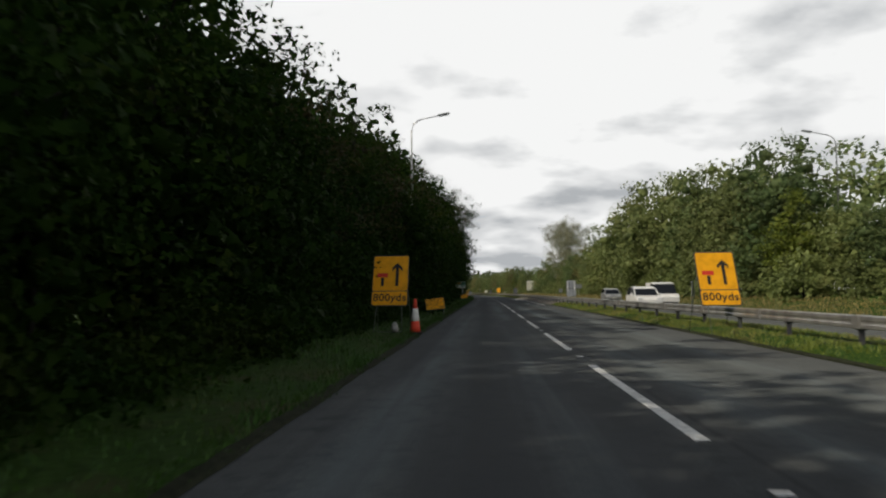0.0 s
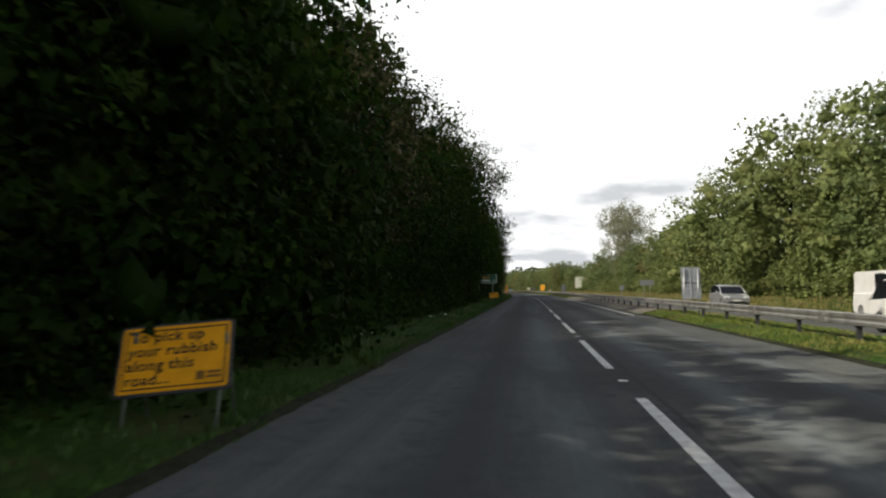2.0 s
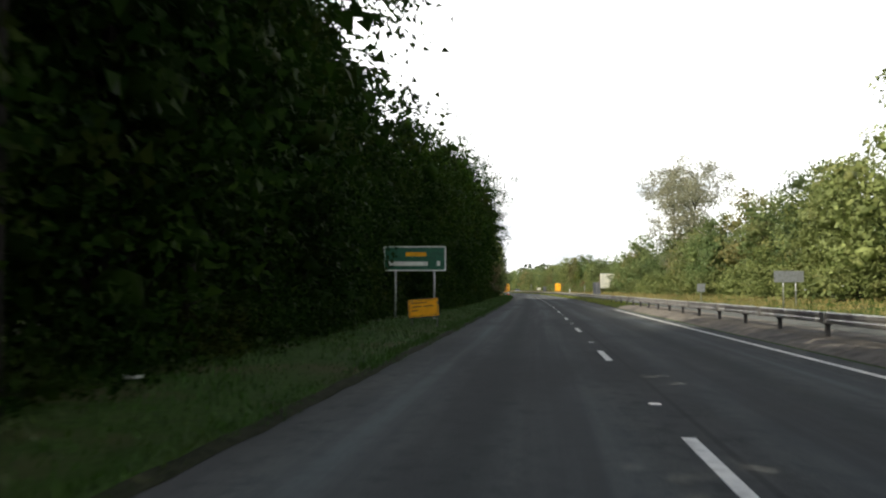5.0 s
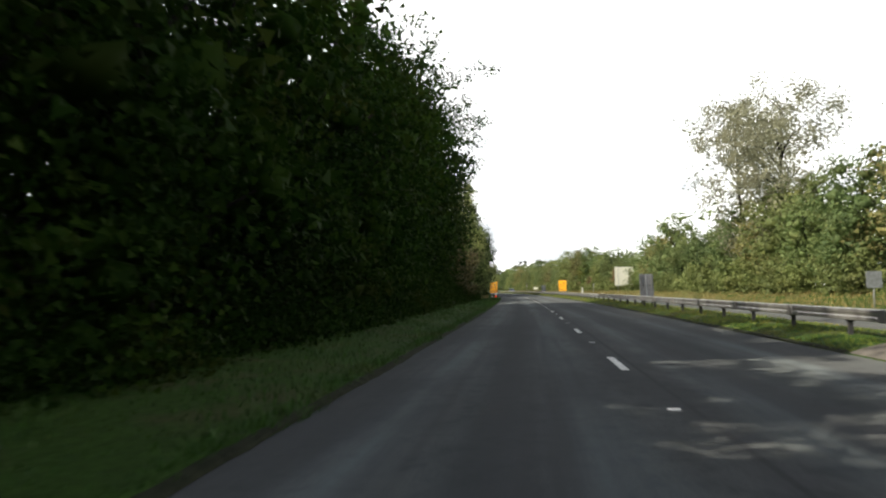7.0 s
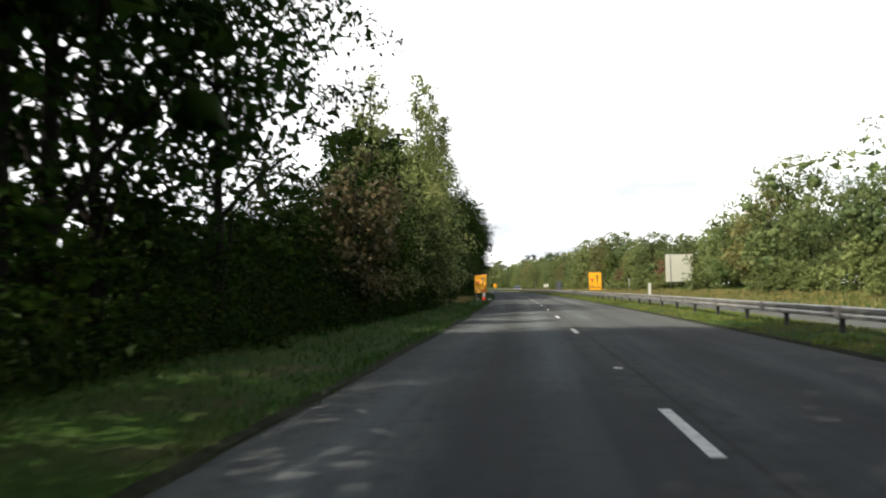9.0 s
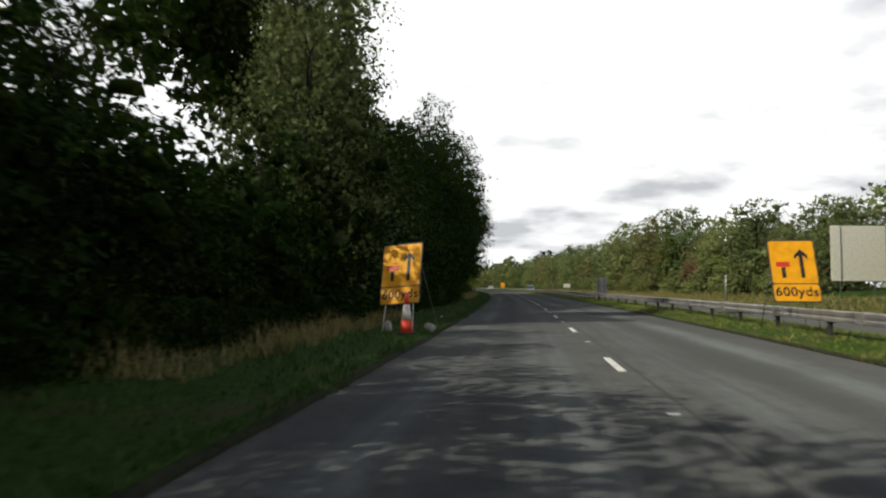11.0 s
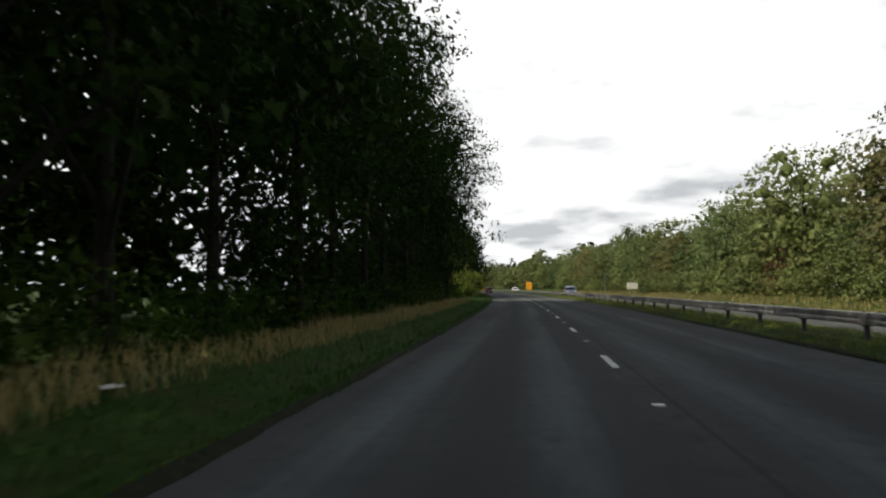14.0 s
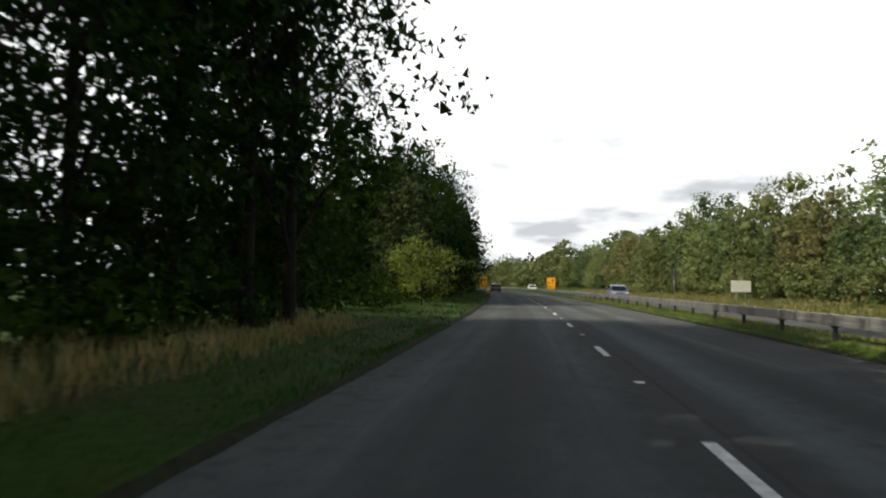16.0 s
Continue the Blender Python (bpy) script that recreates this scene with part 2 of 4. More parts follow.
MID_BACK = paint("sign_back_mid", (0.16, 0.165, 0.175), 0.6, 0.2, 0.2)
GREY_BACK = paint("sign_back_grey", (0.3, 0.32, 0.34), 0.55, 0.3, 0.3)
DARK_BACK = paint("sign_back_dark", (0.09, 0.095, 0.1), 0.6, 0.2, 0.3)
CREAM_BACK = paint("sign_back_cream", (0.86, 0.84, 0.72), 0.5, 0.0, 0.05)
CONE_RED = paint("cone_red", (0.75, 0.07, 0.03), 0.5, wear=0.3)
SACK = paint("sandbag_woven", (0.42, 0.41, 0.38), 0.85, wear=0.4, scale=12.0)
RUBBER = paint("rubber", (0.02, 0.02, 0.02), 0.8)
GLASS_DARK = paint("dark_glass", (0.015, 0.017, 0.02), 0.08, wear=0.0, spec=0.6)
LAMP_GLASS = paint("lamp_lens", (0.75, 0.77, 0.8), 0.12, wear=0.05, spec=0.6)


# ---- building blocks ----
def part(name, bm, material, parent=None, label=""):
    me = bpy.data.meshes.new(name)
    bm.to_mesh(me)
    bm.free()
    for m in (material if isinstance(material, (list, tuple)) else [material]):
        me.materials.append(m)
    ob = new(name, me)
    ob.parent = parent
    return tagged(ob, label)


def raw(name, verts, faces, material, parent=None, label="", smooth=False):
    me = bpy.data.meshes.new(name)
    me.from_pydata(verts, [], faces)
    me.materials.append(material)
    if smooth:
        me.polygons.foreach_set("use_smooth", [True] * len(me.polygons))
    me.update()
    ob = new(name, me)
    ob.parent = parent
    return tagged(ob, label)


def box(bm, x0, y0, z0, x1, y1, z1, bevel=0.0):
    r = bmesh.ops.create_cube(bm, size=1.0, matrix=Matrix.Translation(((x0 + x1) / 2, (y0 + y1) / 2, (z0 + z1) / 2)) @ Matrix.Diagonal((abs(x1 - x0), abs(y1 - y0), abs(z1 - z0), 1)))
    if bevel:
        edges = list({e for v in r["verts"] for e in v.link_edges})
        bmesh.ops.bevel(bm, geom=edges, offset=bevel, segments=2, affect="EDGES", profile=0.5)
    return bm


def tube(bm, pts, radii, sides=6, cap=True):
    rings = []
    for i, (p, r) in enumerate(zip(pts, radii)):
        d = (Vector(pts[min(i + 1, len(pts) - 1)]) - Vector(pts[max(i - 1, 0)])).normalized()
        a = d.cross(Vector((0, 0, 1)) if abs(d.z) < 0.9 else Vector((1, 0, 0))).normalized()
        b = d.cross(a)
        rings.append([bm.verts.new(Vector(p) + r * (a * math.cos(q) + b * math.sin(q))) for q in (2 * math.pi * j / sides for j in range(sides))])
    for u, v in zip(rings, rings[1:]):
        for j in range(sides):
            bm.faces.new((u[j], u[(j + 1) % sides], v[(j + 1) % sides], v[j])).smooth = True
    if cap:
        bm.faces.new(rings[0][::-1])
        bm.faces.new(rings[-1])
    return bm


def bm_new():
    return bmesh.new()


def empty(name, m=None):
    ob = new(name)
    if m is not None:
        ob.matrix_basis = m
    return ob


def widen(s, lat):
    """The far edge of the carriageway lies further out as the road goes on."""
    give = np.interp(s, (10, 40, 270, 285, 308, 322, 345), (0.5, 0.5, 0.5, 0.65, 0.75, 1.0, 1.0))
    return lat + give * np.interp(lat, (3.4, 3.6, 4.0, 5.15), (0.0, 1.0, 1.0, 0.0))


def strip(name, s0, s1, profile, step, material, parent=None):
    """A band along the road; profile: (lat, z) from left to right."""
    n = max(2, int((s1 - s0) / step) + 1)
    verts, faces, w = [], [], len(profile)
    for s in np.linspace(s0, s1, n):
        verts += [place(s, float(widen(s, lat)), z) for lat, z in profile]
    for i in range(n - 1):
        for j in range(w - 1):
            a = i * w + j
            faces.append((a, a + 1, a + w + 1, a + w))
    ob = raw(name, verts, faces, material, parent)
    along = np.repeat(np.linspace(s0, s1, n), w)
    across = np.tile([p[0] for p in profile], n)
    idx = np.empty(len(ob.data.loops), dtype=np.int32)
    ob.data.loops.foreach_get("vertex_index", idx)
    ob.data.uv_layers.new(name="road").data.foreach_set("uv", np.stack([across[idx], along[idx]], 1).astype(np.float32).ravel())
    return ob


# ---- ground and carriageways ----
GROUND_SHAPE = [(-900, 0.0), (-200, 0.0), (-60, 0.05), (-25, 0.12), (-9, 0.16), (-6.2, 0.12), (-4.6, 0.07), (-3.85, 0.05), (-3.7, 0.0), (-3.5, -0.12), (3.5, -0.12),
                                      (3.72, 0.0), (3.95, 0.08), (4.6, 0.17), (5.4, 0.2), (6.6, 0.17), (7.1, 0.02), (7.3, -0.1), (14.3, -0.1), (14.6, 0.03), (16, 0.25), (18, 0.6), (19.5, 0.85), (26, 1.2), (60, 1.3), (200, 0), (900, 0)]
ground = strip("ground", -390, 1290, GROUND_SHAPE, 10, SOIL)
tagged(ground, "green roadside grass over dark soil", "ground", kind="structure")
road = strip("road", -60, 760, [(-3.72, -0.2), (-3.68, -0.01), (-3.5, 0.0), (-1.8, 0.025), (0, 0.03), (1.8, 0.025), (3.3, 0.0), (3.6, 0.0), (3.68, -0.01), (3.72, -0.2)], 4, ASPHALT)
tagged(road, "worn dark grey asphalt carriageway with two lanes", "road", kind="structure")
road_2 = strip("road_opposite", -60, 760, [(7.15, -0.2), (7.2, 0.0), (10.8, 0.03), (14.35, 0.0), (14.4, -0.2)], 4, ASPHALT)
tagged(road_2, "grey asphalt of the opposite carriageway", "road", kind="structure")


def line_mark(s0, s1, lat, width, parent, z=0.034):
    n = max(2, int((s1 - s0) / 3) + 2)
    ss = np.linspace(s0, s1, n)
    v = [place(s, lat + o, zz) for s in ss for o, zz in ((-width / 2, z - 0.004), (-width / 2 + 0.006, z), (width / 2 - 0.006, z), (width / 2, z - 0.004))]
    f = [(4 * i + j, 4 * i + j + 1, 4 * i + j + 5, 4 * i + j + 4) for i in range(n - 1) for j in range(3)]
    return raw("lane_mark", v, f, MARK, parent)


for k in range(-5, 8):                         # long dashes before the junction
    line_mark(24.66 + 9 * k - 6.0, 24.66 + 9 * k, -0.05, 0.13, road)
for k in range(-4, 60):                        # short dashes from there on
    end = 127.12 + (9 if k >= 0 else 8.4) * k if k < 7 else 221.58 + 9 * (k - 10)
    if abs(end - 266.58) < 0.1:                # repainted further on, with the worn old mark left before it
        line_mark(265.5, 265.75, 0.0, 0.08, road)
        line_mark(266.0, 266.3, -0.02, 0.09, road)
        end += 1.9
    line_mark(end - 2.0, end, -0.05, 0.12, road)
for a, b, lat in ((78, 141, 3.6),):
    line_mark(a, b, lat, 0.13, road, 0.008)
for lat in (7.5, 14.1):
    line_mark(-40, 500, lat, 0.13, road_2, 0.01)

# ---- crash barrier ----
RAIL_LAT = 5.2


def barrier():
    top = empty("crash_barrier", Matrix.Identity(4))
    tagged(top, "weathered grey steel crash barrier on short posts", "crash barrier")
    # closed box beam with a folded groove along both faces
    side = [(0.085, 0.0), (0.115, 0.012), (0.12, 0.075), (0.095, 0.1), (0.095, 0.135), (0.12, 0.16), (0.118, 0.225), (0.1, 0.243)]
    prof = [(RAIL_LAT - x, 0.5 + z) for x, z in side] + [(RAIL_LAT + x, 0.5 + z) for x, z in reversed(side)] + [(RAIL_LAT - 0.085, 0.5)]
    strip("beam", -50, 560, prof, 4, RAIL, top)
    bm = bm_new()
    box(bm, -0.124, -0.14, 0.494, 0.124, 0.14, 0.75, 0.01)
    sleeve = part("joint_sleeve", bm, RAIL, top)
    sleeve.matrix_basis = stand(-45.4, RAIL_LAT)
    for k in range(1, 100):
        o = new("joint_sleeve", sleeve.data)
        o.parent = top
        o.matrix_basis = stand(-45.4 + 4.8 * k, RAIL_LAT)
    return top


rail = barrier()
pb = bm_new()
box(pb, -0.05, -0.03, -0.3, 0.05, 0.03, 0.52, 0.006)
box(pb, -0.09, -0.05, 0.47, 0.09, 0.05, 0.498, 0.004)
post_mesh = part("post", pb, DARK_STEEL, rail)
post_mesh.matrix_basis = stand(-47, RAIL_LAT)
for k in range(1, 190):
    o = new("post", post_mesh.data)
    o.parent = rail
    o.matrix_basis = stand(-47 + 3.2 * k, RAIL_LAT)


# ---- trees ----
def leaf_cloud(rng, lobes, count, size, pad=0.42, reach=(0.7, 1.05), thin=0.55, within=0.3):
    """Leaves in pads at the ends of twigs over ellipsoid lobes, with gaps between the pads; within: the share of larger leaves inside the lobes."""
    cen0, rad0 = np.array([c for c, _ in lobes], float), np.array([r for _, r in lobes], float)
    area = np.prod(rad0, axis=1) ** 0.67
    pads = max(len(lobes) * 3, int(count / (420 * pad ** 2 / (size / 0.14) ** 1.2)))
    own = rng.choice(len(lobes), pads, p=area / area.sum())
    d = rng.normal(size=(pads, 3)) + (0, 0, 0.3)
    out = cen0[own] * (1, 1, 0)
    d += out / (np.linalg.norm(out, axis=1)[:, None] + 0.3) * 0.7
    d /= np.linalg.norm(d, axis=1)[:, None]
    mid = cen0[own] + d * rad0[own] * rng.uniform(*reach, pads)[:, None]
    wide = pad * rng.uniform(0.55, 1.35, pads)
    pick = rng.choice(pads, count, p=wide ** 2 / (wide ** 2).sum())
    ball = rng.normal(size=(count, 3))
    ball *= (rng.random(count) ** 0.5 / np.linalg.norm(ball, axis=1))[:, None]
    pos = mid[pick] + ball * (1.75, 1.75, 1.75 * thin) * wide[pick][:, None]
    big = rng.random(count) < within
    lobe = rng.choice(len(lobes), count, p=area / area.sum())
    deep = rng.normal(size=(count, 3))
    deep /= np.linalg.norm(deep, axis=1)[:, None]
    pos[big] = (cen0[lobe] + deep * rad0[lobe] * rng.uniform(0.4, 0.85, count)[:, None])[big]
    nrm = d[pick] * 0.5 + rng.normal(size=(count, 3)) * 0.5 + (0, 0, 0.45)
    nrm /= np.linalg.norm(nrm, axis=1)[:, None]
    tip = np.cross(nrm, rng.normal(size=(count, 3)))
    tip /= np.linalg.norm(tip, axis=1)[:, None]
    side = np.cross(nrm, tip)
    ln = (size * rng.uniform(0.65, 1.35, count) * np.where(big, 1.7, 1.0))[:, None]
    wd = ln * rng.uniform(0.3, 0.44, count)[:, None]
    v = np.stack([pos - tip * ln * 0.5, pos + side * wd - tip * ln * 0.05, pos + tip * ln * 0.5 - nrm * ln * 0.12, pos - side * wd - tip * ln * 0.05], 1)
    return v.reshape(-1, 3)


def ball_points():
    bm = bm_new()
    bmesh.ops.create_icosphere(bm, subdivisions=1, radius=1.0)
    out = np.array([v.co[:] for v in bm.verts]), np.array([[v.index for v in f.verts] for f in bm.faces])
    bm.free()
    return out


BALL = ball_points()


def inner_blocker(rng, lobes, share):
    """Rough lumps added inside each lobe to block sun and sky, under the leaves."""
    pts, tris = BALL
    v, f = [], []
    for i, (c, r) in enumerate(lobes):
        v.append(np.array(c) + pts * np.array(r) * share * rng.uniform(0.5, 1.4, (len(pts), 1)))
        f.append(tris + i * len(pts))
    return np.concatenate(v), np.concatenate(f)


def leaves_mesh(name, v, material, parent=None, corners=(0, 1, 2, 3), mass=None):
    """Many small faces, four points each in v; corners picks those that are kept. mass: points and triangles to join to them."""
    me = bpy.data.meshes.new(name)
    v = v.reshape(-1, 4, 3)[:, corners].reshape(-1, 3)
    k = len(corners)
    n = len(v) // k
    index, start = np.arange(k * n), np.arange(0, k * n, k)
    if mass is not None:
        index = np.concatenate([index, mass[1].ravel() + len(v)])
        start = np.concatenate([start, k * n + np.arange(0, 3 * len(mass[1]), 3)])
        v = np.concatenate([v, mass[0]])
    me.vertices.add(len(v))
    me.vertices.foreach_set("co", v.astype(np.float32).ravel())
    me.loops.add(len(index))
    me.loops.foreach_set("vertex_index", index.astype(np.int32))
    me.polygons.add(len(start))
    me.polygons.foreach_set("loop_start", start.astype(np.int32))
    me.materials.append(material)
    me.update()
    me.validate()
    ob = new(name, me)
    ob.parent = parent
    return ob


SHAPES = {"dome": ((0, .2, .45, .7, .9, 1), (.9, 1, 1, .95, .8, .6)), "round": ((0, .2, .45, .7, .9, 1), (.8, 1, 1, .85, .55, .25)), "bush": ((0, .15, .5, .8, 1), (.95, 1, .95, .7, .3)),
          "column": ((0, .15, .5, .85, 1), (.55, .9, 1, .75, .25)), "cone": ((0, .15, .5, .8, 1), (1, 1, .65, .35, .12)), "vase": ((0, .3, .6, .85, 1), (.35, .7, 1, .9, .5))}


def crown_lobes(rng, h, r, low, n, shape, spread=1.0):
    lobes = []
    for i in range(n):
        q = (i + 0.5) / n
        env = r * float(np.interp(q, *SHAPES[shape]))
        a, dist = 2.4 * i + rng.uniform(-0.5, 0.5), env * rng.uniform(0.3, 0.62) * spread
        size = max(0.45, env * rng.uniform(0.42, 0.66) / spread ** 1.5)
        tall = size * rng.uniform(0.65, 1.0) * (1.5 if shape == "column" else 1.0)
        lobes.append(((math.cos(a) * dist, math.sin(a) * dist, low + tall * 0.6 + (h - low - tall * 1.3) * q), (size, size, tall)))
    return lobes


def tree(kind, seed, h, r, low, leaves, size, material, n, shape="round", label="", trunk_r=0.12, pad=0.42, core=0.22, spread=1.0, thin=0.55, within=0.3):
    """A tree: trunk with limbs, and a crown of leaves on uneven lobes between the heights low and h."""
    rng = np.random.default_rng(seed)
    top = empty(kind)
    bm = bm_new()
    bend = rng.normal(size=2) * 0.35
    spine = [(bend[0] * q * q, bend[1] * q * q, -0.4 + (h * 0.85 + 0.4) * q) for q in np.linspace(0, 1, 6)]
    tube(bm, spine, [trunk_r * (1.25 if i == 0 else 1) * (1 - 0.16 * i) for i in range(6)], 7)
    lobes = crown_lobes(rng, h, r, low, n, shape, spread)
    for c, _ in lobes:
        dist, z = math.hypot(c[0], c[1]), c[2]
        z0 = max(0.3, z - dist * rng.uniform(0.6, 1.1) - 0.3)
        mid = (c[0] * 0.45 + rng.normal() * 0.1, c[1] * 0.45 + rng.normal() * 0.1, z0 + (z - z0) * 0.6)
        tube(bm, [(bend[0] * (z0 / h) ** 2, bend[1] * (z0 / h) ** 2, z0), mid, c], [trunk_r * 0.45, trunk_r * 0.3, 0.02], 4, False)
    part("trunk", bm, BARK, top)
    leaves_mesh("crown", leaf_cloud(rng, lobes, leaves, size, pad, thin=thin, within=within), material, top, (1, 2, 3), inner_blocker(rng, lobes, core) if core else None)
    return tagged(top, label, "bush" if kind == "bush" else "tree")


def far_tree(seed, h, r, material, n, label):
    """A rounded tree with small leaves, seen across both carriageways."""
    return tree("tree", seed, h, r, 0.0, 6200, 0.275, material, n, "dome", label, pad=0.5, core=0.3, within=0.36, spread=1.1, thin=0.5)


SPECS = {
    "oak_a": lambda: tree("tree", 11, 11.0, 3.9, 0.8, 6900, 0.184, LEAF_SHADED, 17, label="tall broadleaf tree by the verge, leaves darkened as shaded"),
    "oak_b": lambda: tree("tree", 12, 10.5, 4.0, 0.6, 6900, 0.184, LEAF_MID_SHADED, 18, label="broad leafy tree with mid green crown in the tree belt"),
    "ash_a": lambda: tree("tree", 13, 13.0, 3.6, 1.2, 6900, 0.184, LEAF_MID_SHADED, 19, "column", label="tall slender tree with feathery green crown"),
    "oak_far": lambda: tree("tree", 41, 11.0, 3.9, 0.4, 3600, 0.24, LEAF_SHADED, 17, label="tree further along the verge, leaves darkened as shaded"),
    "open": lambda: tree("tree", 33, 12.0, 3.6, 3.0, 5200, 0.16, LEAF_SHADED, 15, "vase", label="open crowned tree on a bare dark trunk", trunk_r=0.14, core=0.0, within=0.25, pad=0.36),
    "lacy": lambda: tree("tree", 45, 12.0, 3.9, 1.8, 7000, 0.175, LEAF_SHADED, 18, "round", label="dark leafy tree with light between its branches", trunk_r=0.14, core=0.0, within=0.3, pad=0.4),
    "thorn_a": lambda: tree("bush", 14, 5.6, 2.4, -0.1, 2700, 0.18, LEAF_SHADED, 16, "bush", "dense roadside bush, leaves darkened as shaded", 0.07, pad=0.33, core=0.28),
    "thorn_b": lambda: tree("bush", 15, 4.6, 2.2, -0.1, 2700, 0.175, LEAF_MID_SHADED, 15, "bush", "leafy green roadside bush down to the grass", 0.07, pad=0.33, core=0.28),
    "bronze": lambda: tree("tree", 38, 10.5, 3.0, 2.0, 5200, 0.16, LEAF_BRONZE, 15, "round", "leafy tree turning bronze at the verge"),
    "rust_top": lambda: tree("tree", 36, 13.5, 2.6, 8.2, 3600, 0.15, LEAF_RUST, 8, "round", "slender tree with a rusty autumn top", 0.12),
    "rust": lambda: tree("bush", 16, 6.0, 1.9, 0.8, 4200, 0.15, LEAF_RUST, 11, "round", "small tree turning rusty brown in autumn", 0.07, pad=0.3),
    "yellow": lambda: tree("bush", 17, 4.2, 2.0, 0.2, 3400, 0.15, LEAF_YELLOW, 13, "round", "loose sunlit yellow green bush", 0.05, pad=0.3, core=0.0, within=0.1),
    "poplar": lambda: tree("poplar_tree", 18, 21.0, 2.5, 1.0, 24000, 0.2, LEAF_OLIVE, 34, "column", "tall narrow poplar with small olive leaves", pad=0.42, thin=0.9, core=0.3),
    "verge_tree": lambda: tree("tree", 44, 8.2, 2.7, 0.2, 7500, 0.15, LEAF_VERGE, 18, "round", "rounded olive green tree on the verge below the poplar", 0.1, pad=0.36),
    "cone": lambda: tree("tree", 19, 12.5, 3.2, 0.3, 11000, 0.19, LEAF_OLIVE, 22, "cone", "tall tapering tree with sunlit olive green leaves", pad=0.45, thin=0.8),
    "far_a": lambda: far_tree(21, 11.0, 4.3, LEAF_MID, 20, "leafy tree in the belt beyond the opposite carriageway"),
    "far_b": lambda: far_tree(22, 10.0, 4.4, LEAF_OLIVE, 18, "olive green tree beyond the opposite carriageway"),
    "far_c": lambda: far_tree(23, 12.0, 4.6, LEAF_DEEP, 21, "dark green tree beyond the opposite carriageway"),
    "far_d": lambda: far_tree(29, 10.5, 4.2, LEAF_TAN, 18, "tree turning tan and yellow beyond the opposite carriageway"),
    "overhang": lambda: tree("tree", 37, 15.0, 5.6, 6.0, 6900, 0.184, LEAF_SHADED, 18, "vase", "tall tree reaching over the verge with open sprays", 0.16, core=0.0, within=0.1),
    "pale": lambda: tree("tree", 24, 17.0, 5.0, 2.0, 14000, 0.27, LEAF_PALE, 26, "vase", "tall thin crowned tree with pale grey green leaves", 0.2, core=0.0, within=0.05, pad=0.62, thin=0.8),
    "shrub": lambda: tree("bush", 25, 3.4, 2.2, -0.3, 1900, 0.24, LEAF_OLIVE, 12, "bush", "low olive bush at the foot of the trees", 0.06, pad=0.35),
    "red": lambda: tree("bush", 26, 4.4, 1.5, 0.2, 2400, 0.22, LEAF_RED, 9, "bush", "reddish autumn bush among green trees", 0.06, pad=0.35),
    "gold": lambda: tree("bush", 27, 7.5, 2.2, 0.3, 3500, 0.25, LEAF_YELLOW, 12, "round", "small tree with golden yellow green leaves", 0.08, pad=0.4),
}
HEIGHT = {"oak_a": 11.0, "oak_b": 10.5, "ash_a": 13.0, "oak_far": 11.0, "open": 12.0, "lacy": 12.0, "far_a": 11.0, "far_b": 10.0, "far_c": 12.0, "far_d": 10.5}
PLANTED = {}


def plant(spec, s, lat, size=1.0, turn=0.0, z=0.05, group=""):
    """The first tree of a spec is built, the rest are copied."""
    wide = size ** (0.9 if spec[:3] == "far" else 0.55)
    m = stand(s, lat, z, turn) @ Matrix.Diagonal((wide, wide, size, 1))
    if spec not in PLANTED:
        ob = PLANTED[spec] = SPECS[spec]()
        ob.matrix_basis = m
    else:
        first = PLANTED[spec]
        keep = first.scale.copy()
        first.scale = (1, 1, 1)
        ob = copy_thing(first, m)
        first.scale = keep
    return tagged(ob, group=group)


rnd = random.Random(5)


def tall_left(s):
    return float(np.interp(s, (14, 30, 38, 42, 50, 57, 66, 75, 85, 105, 111, 116, 130, 140, 150, 165, 176, 187, 191, 196, 202, 222, 227, 235, 239, 243, 258, 266, 273, 300, 330, 341, 350, 360, 390, 480),
                           (9, 9, 9, 8.8, 9.6, 10.0, 11.5, 13, 14.5, 14.5, 12.5, 10.2, 10.5, 12.5, 14.5, 15.5, 17, 15, 7, 5, 6.5, 6.5, 5.6, 5.6, 7.4, 8.8, 9.8, 11.5, 15, 15.5, 16, 14, 12.5, 12, 12.5, 13)))


def foot_left(s):
    """Where the grass of the near verge ends and the growth begins."""
    return float(np.interp(s, (10, 30, 45, 60, 75, 112, 118, 126, 132, 150, 172, 185, 215, 228, 240, 258, 275, 290, 312, 330, 345, 358, 375, 480),
                           (-5.1, -5.2, -5.4, -5.3, -5.4, -5.8, -6.6, -6.7, -6.1, -5.8, -6.3, -6.3, -5.9, -6.6, -6.5, -5.6, -6.0, -6.7, -7.3, -7.5, -7.2, -6.6, -6.2, -6.0)))


def tall_right(s):
    return float(np.interp(s, (20, 50, 75, 95, 120, 140, 160, 185, 200, 210, 224, 233, 243, 266, 285, 296, 306, 312, 333, 350, 370, 386, 408, 421, 452, 520, 640),
                           (9, 9.5, 12.3, 14, 15, 14.5, 12, 10.5, 9, 7, 8.8, 12, 8.4, 8.2, 8.4, 7, 7.6, 10.5, 11.2, 10.8, 11, 11.8, 11.8, 9.6, 10.8, 12, 14)))


